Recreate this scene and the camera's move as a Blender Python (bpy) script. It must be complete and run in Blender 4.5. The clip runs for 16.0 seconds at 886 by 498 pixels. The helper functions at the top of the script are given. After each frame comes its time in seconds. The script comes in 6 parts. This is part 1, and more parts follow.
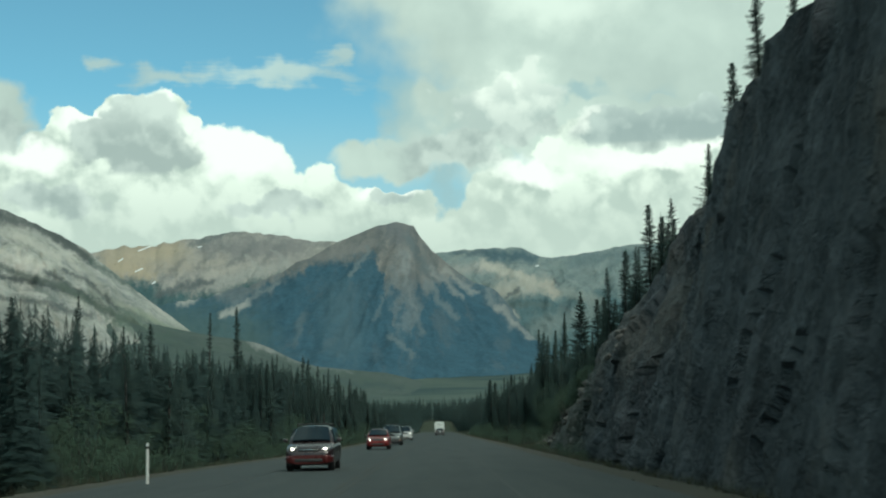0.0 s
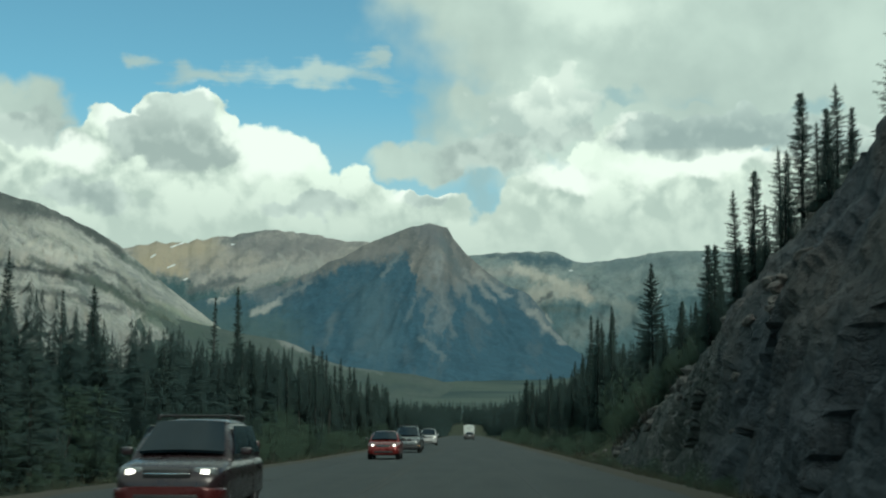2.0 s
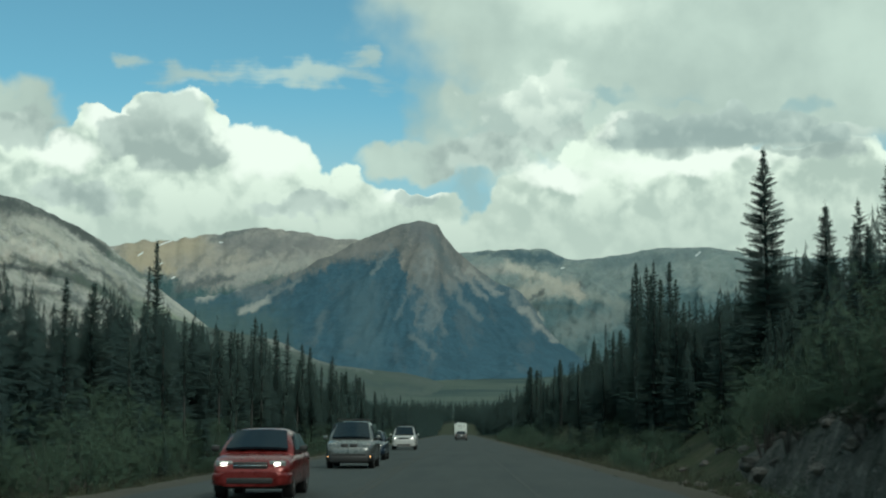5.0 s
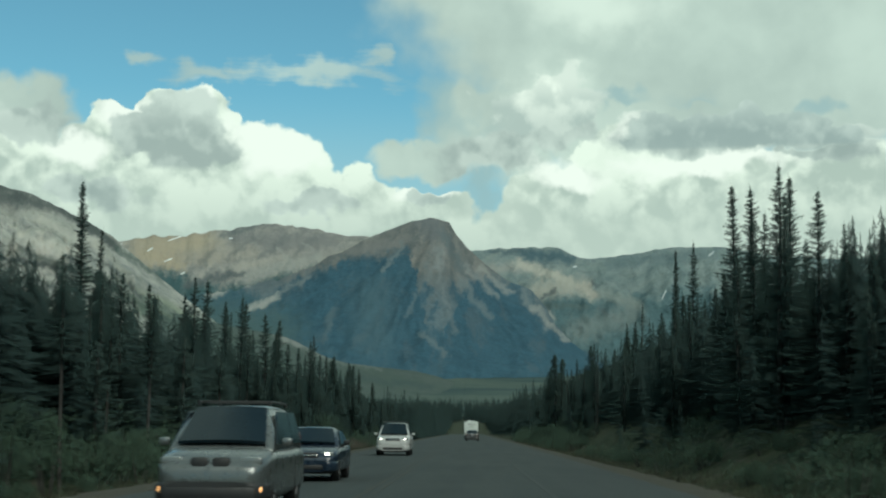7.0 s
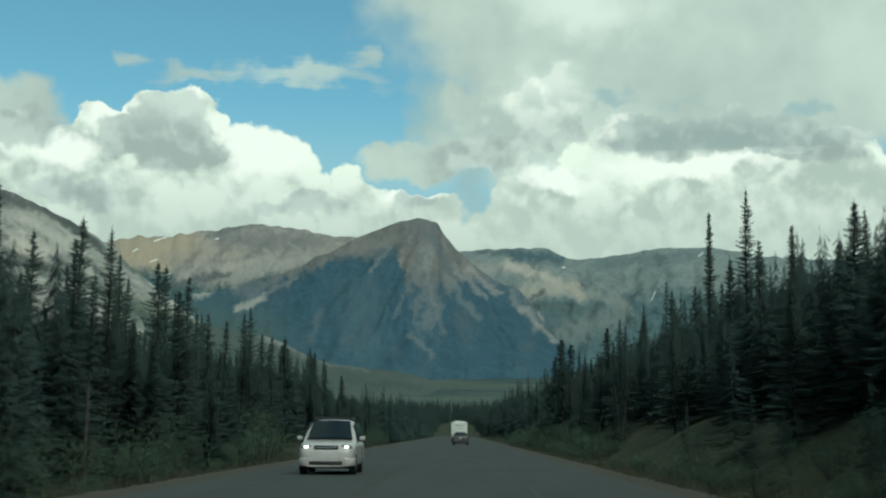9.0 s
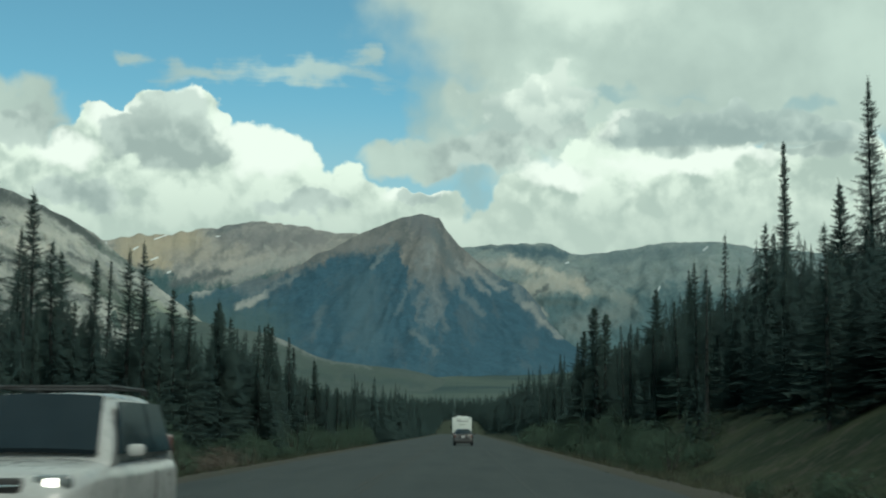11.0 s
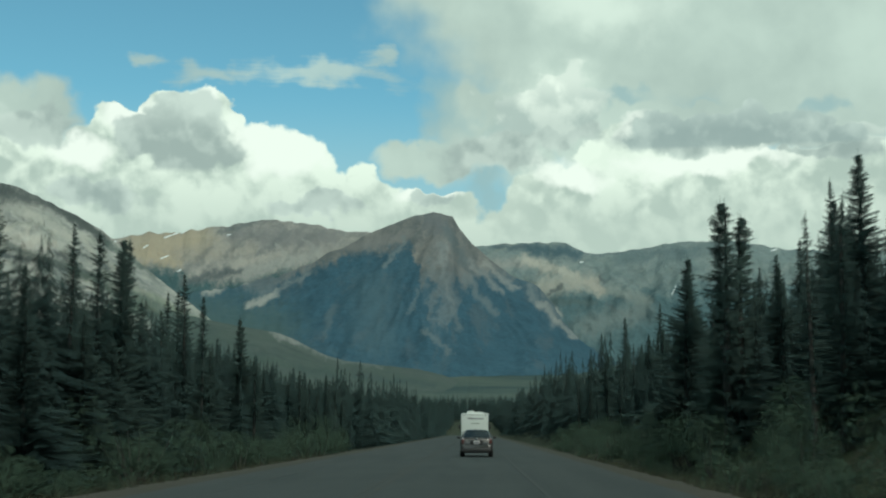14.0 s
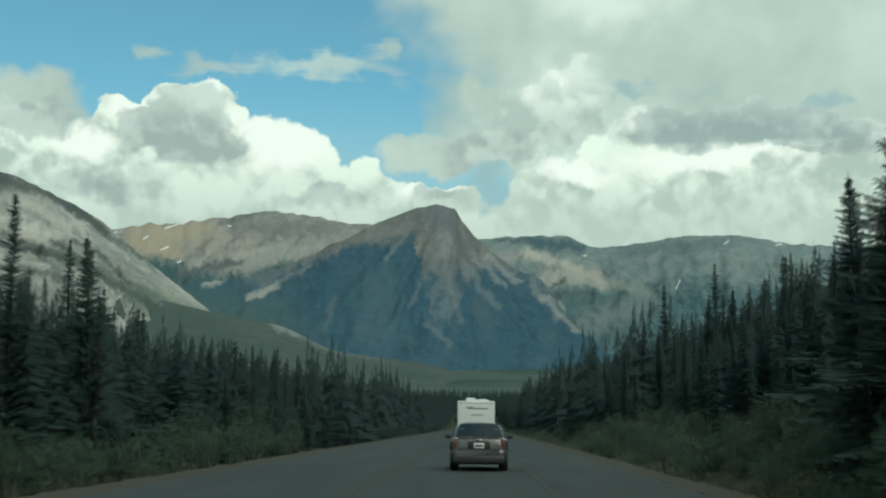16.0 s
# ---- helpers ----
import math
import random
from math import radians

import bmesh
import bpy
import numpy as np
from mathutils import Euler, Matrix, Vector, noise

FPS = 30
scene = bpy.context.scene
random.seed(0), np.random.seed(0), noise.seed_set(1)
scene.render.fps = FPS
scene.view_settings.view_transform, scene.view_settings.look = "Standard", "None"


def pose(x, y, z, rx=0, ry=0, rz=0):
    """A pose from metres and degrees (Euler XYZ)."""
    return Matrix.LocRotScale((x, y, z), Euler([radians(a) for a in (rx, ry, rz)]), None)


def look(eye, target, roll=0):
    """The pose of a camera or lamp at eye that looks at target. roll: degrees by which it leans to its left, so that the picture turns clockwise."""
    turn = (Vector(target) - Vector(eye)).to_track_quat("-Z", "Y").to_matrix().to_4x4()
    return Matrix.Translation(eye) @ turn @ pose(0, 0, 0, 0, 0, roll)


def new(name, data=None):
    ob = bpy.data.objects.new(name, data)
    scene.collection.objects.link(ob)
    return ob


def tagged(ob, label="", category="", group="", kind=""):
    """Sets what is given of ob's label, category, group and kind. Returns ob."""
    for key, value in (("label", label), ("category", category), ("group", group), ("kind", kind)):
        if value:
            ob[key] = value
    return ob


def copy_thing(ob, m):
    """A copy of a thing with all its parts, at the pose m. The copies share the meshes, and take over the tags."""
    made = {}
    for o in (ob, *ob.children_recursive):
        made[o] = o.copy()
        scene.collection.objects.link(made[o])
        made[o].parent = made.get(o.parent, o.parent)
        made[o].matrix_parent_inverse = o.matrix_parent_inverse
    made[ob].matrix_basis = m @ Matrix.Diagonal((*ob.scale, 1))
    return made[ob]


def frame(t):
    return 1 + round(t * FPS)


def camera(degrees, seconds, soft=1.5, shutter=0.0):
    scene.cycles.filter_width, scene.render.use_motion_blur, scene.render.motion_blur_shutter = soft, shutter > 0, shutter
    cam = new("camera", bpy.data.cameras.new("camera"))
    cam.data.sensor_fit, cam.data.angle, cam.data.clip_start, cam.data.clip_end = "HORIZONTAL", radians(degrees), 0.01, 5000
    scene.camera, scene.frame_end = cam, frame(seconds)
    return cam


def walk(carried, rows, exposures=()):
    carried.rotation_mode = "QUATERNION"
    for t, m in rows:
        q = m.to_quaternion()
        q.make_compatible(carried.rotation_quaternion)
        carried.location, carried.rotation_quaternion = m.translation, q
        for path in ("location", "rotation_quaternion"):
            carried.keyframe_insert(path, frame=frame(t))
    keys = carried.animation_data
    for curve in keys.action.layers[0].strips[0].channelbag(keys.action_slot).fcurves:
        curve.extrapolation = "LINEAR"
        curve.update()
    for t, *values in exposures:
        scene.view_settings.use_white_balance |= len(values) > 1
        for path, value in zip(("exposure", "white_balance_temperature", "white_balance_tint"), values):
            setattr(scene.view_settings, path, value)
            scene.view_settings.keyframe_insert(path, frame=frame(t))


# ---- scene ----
cam = camera(33.58, 16.0, soft=2.1, shutter=0.5)
DROP = 0.30          # the road falls by this many degrees; the place is laid out along the road
ROWS = [
    (0.0, pose(0.00, 0.00, 1.38, 96.978, 1.201, -0.139)),
    (0.5, pose(-0.01, 7.36, 1.38, 96.955, 1.070, 0.355)),
    (1.0, pose(-0.02, 14.77, 1.38, 97.010, 0.496, 0.754)),
    (1.5, pose(-0.03, 22.21, 1.38, 97.085, -0.089, 0.977)),
    (2.0, pose(-0.03, 29.60, 1.38, 97.122, -0.164, 1.002)),
    (2.5, pose(-0.03, 36.92, 1.38, 97.077, -0.277, 0.864)),
    (3.0, pose(-0.02, 44.26, 1.38, 97.029, -0.249, 0.714)),
    (3.5, pose(-0.02, 51.65, 1.38, 96.982, -0.064, 0.639)),
    (4.0, pose(-0.02, 59.09, 1.38, 97.041, 0.039, 0.628)),
    (6.5, pose(-0.17, 99.05, 1.38, 97.105, -0.285, 0.939)),
    (7.0, pose(-0.18, 107.24, 1.38, 97.049, -0.475, 1.048)),
    (7.5, pose(-0.18, 115.41, 1.38, 97.066, -0.591, 0.970)),
    (8.0, pose(-0.17, 123.61, 1.38, 97.097, -0.280, 0.751)),
    (8.5, pose(-0.15, 131.93, 1.38, 97.079, -0.033, 0.580)),
    (9.0, pose(-0.14, 140.29, 1.38, 97.129, -0.432, 0.590)),
    (11.5, pose(0.08, 183.08, 1.38, 96.945, 0.051, 0.758)),
    (12.0, pose(0.09, 191.67, 1.38, 96.875, 0.105, 0.731)),
    (12.5, pose(0.09, 200.25, 1.38, 96.902, 0.240, 0.743)),
    (13.0, pose(0.08, 208.87, 1.38, 96.984, -0.042, 0.836)),
    (13.5, pose(0.06, 217.51, 1.38, 97.062, -0.043, 1.034)),
    (14.0, pose(0.05, 226.16, 1.38, 97.061, -0.180, 1.251)),
    (14.5, pose(0.04, 234.78, 1.38, 96.950, -0.328, 1.385)),
    (15.0, pose(0.04, 243.38, 1.38, 96.895, -0.718, 1.426)),
    (15.5, pose(0.04, 252.08, 1.38, 96.878, -0.944, 1.426)),
    (16.0, pose(0.05, 260.91, 1.38, 96.830, -0.529, 1.311)),
]
walk(cam, ROWS, [(0.0, 0.14, 6500, 1.0), (1.2, 0.08, 6500, 1.0), (3.0, -0.01, 6500, 1.0), (16.0, -0.02, 6500, 1.0)])

# ---- sun and sky ----
SUN_EL, SUN_AZ = radians(44), radians(152)          # azimuth from +y towards +x
sun = new("sun", bpy.data.lights.new("sun", "SUN"))
sun.data.energy, sun.data.angle, sun.data.color = 1.75, radians(32), (1.0, 0.95, 0.86)
sun.matrix_world = look((math.sin(SUN_AZ) * math.cos(SUN_EL) * 50, math.cos(SUN_AZ) * math.cos(SUN_EL) * 50,
                         math.sin(SUN_EL) * 50), (0, 0, 0))


class Nodes:
    """A short way to write a node tree."""

    def __init__(self, tree):
        self.tree = tree
        tree.nodes.clear()

    def add(self, kind):
        return self.tree.nodes.new(kind)

    def put(self, socket, value):
        if isinstance(value, bpy.types.NodeSocket):
            self.tree.links.new(value, socket)
        elif value is not None:
            socket.default_value = value

    def math(self, op, a, b=None, c=None, clamp=False):
        node = self.add("ShaderNodeMath")
        node.operation, node.use_clamp = op, clamp
        for socket, value in zip(node.inputs, (a, b, c)):
            self.put(socket, value)
        return node.outputs[0]

    def vec(self, op, a, b=None):
        node = self.add("ShaderNodeVectorMath")
        node.operation = op
        self.put(node.inputs[0], a)
        if b is not None:
            self.put(node.inputs[1], b)
        return node.outputs["Value" if op in ("LENGTH", "DOT_PRODUCT") else "Vector"]

    def noise(self, v, scale, detail=4.0, rough=0.55, warp=0.0, color=False):
        node = self.add("ShaderNodeTexNoise")
        self.put(node.inputs["Vector"], v)
        for key, value in (("Scale", scale), ("Detail", detail), ("Roughness", rough), ("Distortion", warp)):
            node.inputs[key].default_value = value
        return node.outputs["Color" if color else "Fac"]

    def ramp(self, x, lo, hi, a=0.0, b=1.0, smooth=True):
        node = self.add("ShaderNodeMapRange")
        node.interpolation_type = "SMOOTHSTEP" if smooth else "LINEAR"
        for socket, value in zip(node.inputs, (x, lo, hi, a, b)):
            self.put(socket, value)
        return node.outputs[0]

    def mix(self, fac, a, b, mode="MIX"):
        node = self.add("ShaderNodeMix")
        node.data_type, node.blend_type = "RGBA", mode
        self.put(node.inputs["Factor"], fac)
        for socket, value in ((node.inputs[6], a), (node.inputs[7], b)):
            self.put(socket, (*value, 1.0) if isinstance(value, tuple) and len(value) == 3 else value)
        return node.outputs[2]


def make_sky():
    world = bpy.data.worlds.new("sky")
    scene.world = world
    world.use_nodes = True
    n = Nodes(world.node_tree)
    way = n.add("ShaderNodeTexCoord").outputs["Generated"]
    split = n.add("ShaderNodeSeparateXYZ")
    n.put(split.inputs[0], way)
    deg = 180 / math.pi
    az = n.math("MULTIPLY", n.math("ARCTAN2", split.outputs[0], split.outputs[1]), deg)
    el = n.math("SUBTRACT", n.math("MULTIPLY", n.math("ARCSINE", split.outputs[2]), deg), DROP)
    flat = n.add("ShaderNodeCombineXYZ")
    n.put(flat.inputs[0], az)
    n.put(flat.inputs[1], el)
    here = flat.outputs[0]
    # billows: the place in the sky is bent by noise of two sizes before the cloud shapes are laid on it
    bend1 = n.vec("SUBTRACT", n.noise(way, 14.0, 3.0, color=True), (0.5, 0.5, 0.5))
    bend2 = n.vec("SUBTRACT", n.noise(way, 46.0, 3.0, 0.5, color=True), (0.5, 0.5, 0.5))
    spot = n.vec("ADD", n.vec("ADD", here, n.vec("MULTIPLY", bend1, (3.0, 2.4, 0))), n.vec("MULTIPLY", bend2, (2.2, 1.9, 0)))

    def blob(a, e, ra, re):
        """1 in the middle of an oval cloud, 0 at its rim, negative outside."""
        d = n.vec("LENGTH", n.vec("MULTIPLY", n.vec("SUBTRACT", spot, (a, e, 0)), (1 / ra, 1 / re, 0)))
        return n.math("SUBTRACT", 1.0, d)

    def heap(*blobs):
        out = None
        for b in blobs:
            out = blob(*b) if out is None else n.math("SMOOTH_MAX", out, blob(*b), 0.12)
        return out

    fine = n.noise(way, 40.0, 5.0, 0.55)
    soft = n.noise(way, 9.0, 4.0, 0.5)
    # bright cumulus low over the mountains
    cumulus = heap((-13.6, 9.0, 3.2, 2.9), (-11.2, 9.0, 3.0, 3.6), (-8.4, 8.6, 2.6, 2.7), (-5.0, 8.0, 2.4, 2.1), (-18.0, 8.6, 3.5, 2.6),
                   (-9.0, 7.0, 12.0, 2.2), (4.5, 7.6, 3.4, 2.6), (9.2, 7.8, 4.0, 2.9), (14.0, 8.2, 3.5, 2.6), (6.0, 10.3, 1.5, 1.3),
                   (7.0, 6.6, 12.0, 1.6), (-1.6, 8.2, 1.8, 0.9), (-13.9, 11.1, 1.3, 1.2), (-10.0, 11.3, 1.2, 1.25), (-12.0, 11.6, 1.2, 1.1))
    # broad grey sheet above and to the right, with the blue left open
    sheet = heap((7.0, 16.5, 11.0, 5.6), (14.0, 13.5, 7.0, 3.6), (1.2, 11.6, 3.0, 2.6), (-17.6, 11.4, 2.6, 1.7), (0.0, 22.0, 7.0, 8.0),
                 (-1.6, 10.4, 2.6, 0.9), (26.0, 14.0, 12.0, 7.0), (8.5, 11.4, 7.0, 1.5), (-28.0, 13.0, 8.0, 5.0))
    wisps = heap((-9.6, 13.3, 2.2, 0.5), (-5.6, 13.6, 3.0, 0.6), (-12.5, 13.7, 0.8, 0.35), (-3.6, 14.3, 1.2, 0.5))
    # dark undersides
    glow = heap((-10.2, 12.2, 0.8, 0.8), (-13.4, 11.7, 1.3, 0.9), (-8.0, 10.5, 1.8, 1.3), (6.9, 11.4, 1.2, 0.5), (-1.8, 8.9, 1.8, 0.5),
                (9.0, 10.0, 4.0, 0.6), (-15.5, 10.2, 1.6, 0.8), (4.0, 9.6, 1.6, 0.8))
    shade = heap((-14.5, 8.6, 2.4, 0.7), (-6.5, 8.4, 2.6, 0.5), (9.6, 11.2, 4.2, 0.9), (3.0, 11.3, 2.4, 0.9), (13.6, 10.6, 3.0, 0.8), (-17.4, 11.0, 2.2, 1.0),
                 (-1.6, 8.7, 1.0, 0.5), (0.8, 10.3, 2.4, 1.2))
    wild = n.math("MULTIPLY", n.ramp(n.math("ABSOLUTE", az), 24.0, 40.0), n.ramp(n.noise(way, 3.0, 5.0, 0.55), 0.40, 0.62))
    overhead = n.math("MULTIPLY", n.ramp(el, 19.0, 27.0), n.ramp(n.noise(way, 2.6, 5.0, 0.55), 0.36, 0.58))
    m_cum = n.ramp(n.math("ADD", cumulus, n.math("MULTIPLY", n.math("SUBTRACT", fine, 0.5), 0.26)), -0.02, 0.09)
    m_sheet = n.ramp(n.math("ADD", sheet, n.math("MULTIPLY", n.math("SUBTRACT", soft, 0.5), 0.9)), -0.08, 0.30)
    streak = n.noise(n.vec("ADD", n.vec("MULTIPLY", here, (0.30, 1.7, 0.0)), n.vec("MULTIPLY", bend1, (0.6, 0.6, 0.0))), 1.3, 5.0, 0.6)
    m_wisp = n.math("MULTIPLY", n.ramp(n.math("ADD", wisps, n.math("ADD", n.math("MULTIPLY", n.math("SUBTRACT", streak, 0.5), 2.2), n.math("MULTIPLY", n.math("SUBTRACT", fine, 0.5), 0.5))), -0.30, 0.85), 0.75)
    m_shade = n.ramp(n.math("ADD", shade, n.math("MULTIPLY", n.math("SUBTRACT", fine, 0.5), 0.5)), 0.0, 0.30)
    m_glow = n.ramp(n.math("ADD", glow, n.math("MULTIPLY", n.math("SUBTRACT", fine, 0.5), 0.4)), -0.1, 0.5)
    m_any = n.math("MAXIMUM", n.math("MAXIMUM", m_wisp, n.math("MAXIMUM", wild, overhead)), m_sheet)
    sky = n.add("ShaderNodeTexSky")
    sky.sky_type, sky.sun_disc = "NISHITA", False
    sky.sun_elevation, sky.sun_rotation, sky.altitude = SUN_EL, SUN_AZ, 2000.0
    sky.air_density, sky.dust_density, sky.ozone_density = 1.0, 0.6, 1.5
    blue = n.mix(1.0, sky.outputs[0], (0.084, 0.132, 0.112), "MULTIPLY")
    grey = n.mix(n.ramp(n.math("ADD", n.math("MULTIPLY", soft, 0.8), n.math("MULTIPLY", fine, 0.2)), 0.34, 0.68), (0.43, 0.54, 0.505), (0.58, 0.71, 0.65))
    # light from above: compare the billows with those a little higher up
    def billow(v):
        lump = n.add("ShaderNodeTexVoronoi")
        lump.feature = "SMOOTH_F1"
        n.put(lump.inputs["Vector"], n.vec("ADD", v, n.vec("MULTIPLY", bend2, (0.02, 0.02, 0.02))))
        for key, value in (("Scale", 24.0), ("Detail", 2.0), ("Roughness", 0.6), ("Lacunarity", 2.2), ("Smoothness", 0.5)):
            lump.inputs[key].default_value = value
        return n.math("SUBTRACT", n.math("MULTIPLY", n.noise(v, 30.0, 5.0, 0.58), 0.7), n.math("MULTIPLY", lump.outputs["Distance"], 0.42))

    puff = n.math("SUBTRACT", billow(way), billow(n.vec("ADD", way, (0.002, 0.0, 0.010))))
    big = n.math("SUBTRACT", n.noise(way, 11.0, 3.0, 0.5), n.noise(n.vec("ADD", way, (0.004, 0.0, 0.03)), 11.0, 3.0, 0.5))
    relief = n.ramp(n.math("ADD", n.math("MULTIPLY", puff, 1.0), n.math("MULTIPLY", big, 1.3)), -0.19, 0.21)
    rim = n.ramp(cumulus, 0.0, 0.55, 0.30, -0.10)
    lit = n.mix(n.math("ADD", relief, rim, clamp=True), (0.45, 0.56, 0.51), (0.86, 0.98, 0.87))
    lit = n.mix(n.ramp(el, 6.6, 10.4, 0.80, 0.0), lit, (0.52, 0.63, 0.575))
    # thin veil low in the blue, and where the sheet opens
    blue = n.mix(n.ramp(el, 8.0, 13.0, 0.55, 0.0), blue, (0.40, 0.55, 0.57))
    opening = n.ramp(n.math("ADD", heap((5.7, 12.5, 1.9, 0.45), (13.4, 12.0, 1.0, 0.5), (0.6, 9.6, 1.0, 2.4), (-1.0, 12.4, 1.2, 1.6)), n.math("MULTIPLY", n.math("SUBTRACT", fine, 0.5), 0.6)), -0.1, 0.7, 0.0, 0.75)
    out = n.mix(m_any, blue, grey)
    out = n.mix(opening, out, (0.33, 0.50, 0.53))
    lift = n.ramp(n.math("ADD", heap((2.9, 13.3, 1.9, 1.2), (5.0, 16.2, 4.0, 1.6)), n.math("MULTIPLY", n.math("SUBTRACT", fine, 0.5), 0.5)), -0.1, 0.9, 0.0, 0.7)
    out = n.mix(n.math("MULTIPLY", lift, m_any), out, (0.80, 0.93, 0.84))
    out = n.mix(m_cum, out, lit)
    out = n.mix(n.math("MULTIPLY", m_glow, n.math("MAXIMUM", m_any, m_cum)), out, (0.92, 1.0, 0.93))
    out = n.mix(n.math("MULTIPLY", m_shade, n.math("MAXIMUM", m_any, m_cum)), out, n.mix(n.math("ADD", n.math("MULTIPLY", relief, 0.7), n.ramp(shade, 0.0, 0.7, 0.3, 0.0)), (0.34, 0.43, 0.415), (0.62, 0.73, 0.68)))
    # two clouds with firm edges: a grey one before the white heap, a pale one under the sheet
    def firm(shape, floor, dark_colour, light_colour, low, high, strength, blur=0.16):
        nonlocal out
        body = n.math("ADD", shape, n.math("MULTIPLY", n.math("SUBTRACT", fine, 0.5), 0.34))
        body = n.math("MINIMUM", body, n.math("MULTIPLY", n.math("SUBTRACT", el, floor), 0.8))
        tone = n.math("ADD", n.ramp(el, low, high), n.math("MULTIPLY", n.math("SUBTRACT", relief, 0.5), 0.7), clamp=True)
        out = n.mix(n.ramp(body, 0.0, blur, 0.0, strength), out, n.mix(tone, dark_colour, light_colour))

    firm(heap((-12.9, 10.9, 1.5, 1.1), (-11.7, 11.8, 1.1, 0.95), (-10.6, 11.3, 1.5, 1.2), (-11.7, 10.4, 2.6, 0.95)), 9.5, (0.36, 0.45, 0.435), (0.62, 0.73, 0.685), 9.8, 12.9, 0.92, 0.24)
    firm(heap((3.0, 13.2, 1.3, 0.9), (1.9, 12.6, 1.3, 0.9), (3.4, 12.3, 1.6, 0.9), (2.4, 11.7, 2.2, 0.7)), 11.0, (0.46, 0.57, 0.54), (0.90, 1.0, 0.91), 11.4, 13.5, 0.90, 0.24)
    firm(heap((8.6, 11.2, 2.4, 0.8), (11.2, 11.3, 2.6, 0.9), (13.4, 10.7, 1.4, 0.7)), 10.5, (0.33, 0.43, 0.425), (0.58, 0.70, 0.66), 10.4, 12.6, 0.8)
    back = n.add("ShaderNodeBackground")
    n.put(back.inputs[0], out)
    back.inputs[1].default_value = 1.0
    n.put(n.add("ShaderNodeOutputWorld").inputs[0], back.outputs[0])


make_sky()

# ---- materials ----


def material(name, rough=0.8, metal=0.0, spec=0.5):
    """A principled material; returns it, its nodes, the shader and the place on the object (metres)."""
    mat = bpy.data.materials.new(name)
    mat.use_nodes = True
    n = Nodes(mat.node_tree)
    shader = n.add("ShaderNodeBsdfPrincipled")
    shader.inputs["Roughness"].default_value, shader.inputs["Metallic"].default_value = rough, metal
    shader.inputs["Specular IOR Level"].default_value = spec
    n.put(n.add("ShaderNodeOutputMaterial").inputs[0], shader.outputs[0])
    return mat, n, shader, n.add("ShaderNodeTexCoord").outputs["Object"]


def bump(n, shader, height, strength, distance):
    node = n.add("ShaderNodeBump")
    node.inputs["Strength"].default_value, node.inputs["Distance"].default_value = strength, distance
    n.put(node.inputs["Height"], height)
    n.put(shader.inputs["Normal"], node.outputs[0])


def plain(name, colour, rough=0.5, metal=0.0, vary=0.12, scale=3.0, coat=0.0):
    mat, n, sh, at = material(name, rough, metal)
    dark = tuple(c * (1 - vary) for c in colour)
    n.put(sh.inputs["Base Color"], n.mix(n.noise(at, scale, 4.0), dark, colour))
    n.put(sh.inputs["Roughness"], n.ramp(n.noise(at, scale * 2.3, 3.0), 0.3, 0.7, max(0.02, rough - 0.06), min(1.0, rough + 0.08)))
    sh.inputs["Coat Weight"].default_value = coat
    return mat


def lamp_material(name, colour, strength):
    mat, n, sh, at = material(name, 0.15)
    sh.inputs["Base Color"].default_value = (*colour, 1)
    sh.inputs["Emission Color"].default_value = (*colour, 1)
    sh.inputs["Emission Strength"].default_value = strength
    return mat


def make_asphalt():
    mat, n, sh, at = material("asphalt", 0.86, spec=0.3)
    grain = n.noise(at, 60.0, 3.0, 0.7)
    patch = n.noise(n.vec("MULTIPLY", at, (1.0, 0.06, 1.0)), 0.9, 5.0, 0.6)
    wide = n.noise(at, 0.12, 3.0)
    c = n.mix(n.ramp(patch, 0.3, 0.7), (0.026, 0.034, 0.034), (0.040, 0.050, 0.049))
    c = n.mix(n.ramp(wide, 0.35, 0.7, 0.0, 0.5), c, (0.045, 0.055, 0.054))
    c = n.mix(n.ramp(grain, 0.45, 0.75, 0.0, 0.35), c, (0.095, 0.105, 0.102))
    n.put(sh.inputs["Base Color"], c)
    bump(n, sh, grain, 0.4, 0.01)
    return mat


def make_paint(name, colour):
    mat, n, sh, at = material(name, 0.86, spec=0.3)
    worn = n.ramp(n.noise(n.vec("MULTIPLY", at, (1.0, 0.35, 1.0)), 5.0, 6.0, 0.7), 0.44, 0.66)
    n.put(sh.inputs["Base Color"], n.mix(worn, (0.036, 0.044, 0.043), colour))
    return mat


def make_gravel():
    mat, n, sh, at = material("gravel", 0.95, spec=0.2)
    stones = n.add("ShaderNodeTexVoronoi")
    n.put(stones.inputs["Vector"], at)
    stones.inputs["Scale"].default_value = 14.0
    c = n.mix(n.noise(at, 0.7, 4.0), (0.044, 0.042, 0.034), (0.078, 0.074, 0.060))
    c = n.mix(n.ramp(stones.outputs["Distance"], 0.1, 0.5, 0.5, 0.0), c, (0.095, 0.094, 0.084))
    c = n.mix(n.ramp(n.noise(at, 1.6, 5.0, 0.65), 0.55, 0.7), c, (0.06, 0.075, 0.035))
    n.put(sh.inputs["Base Color"], c)
    bump(n, sh, stones.outputs["Distance"], 0.6, 0.03)
    return mat


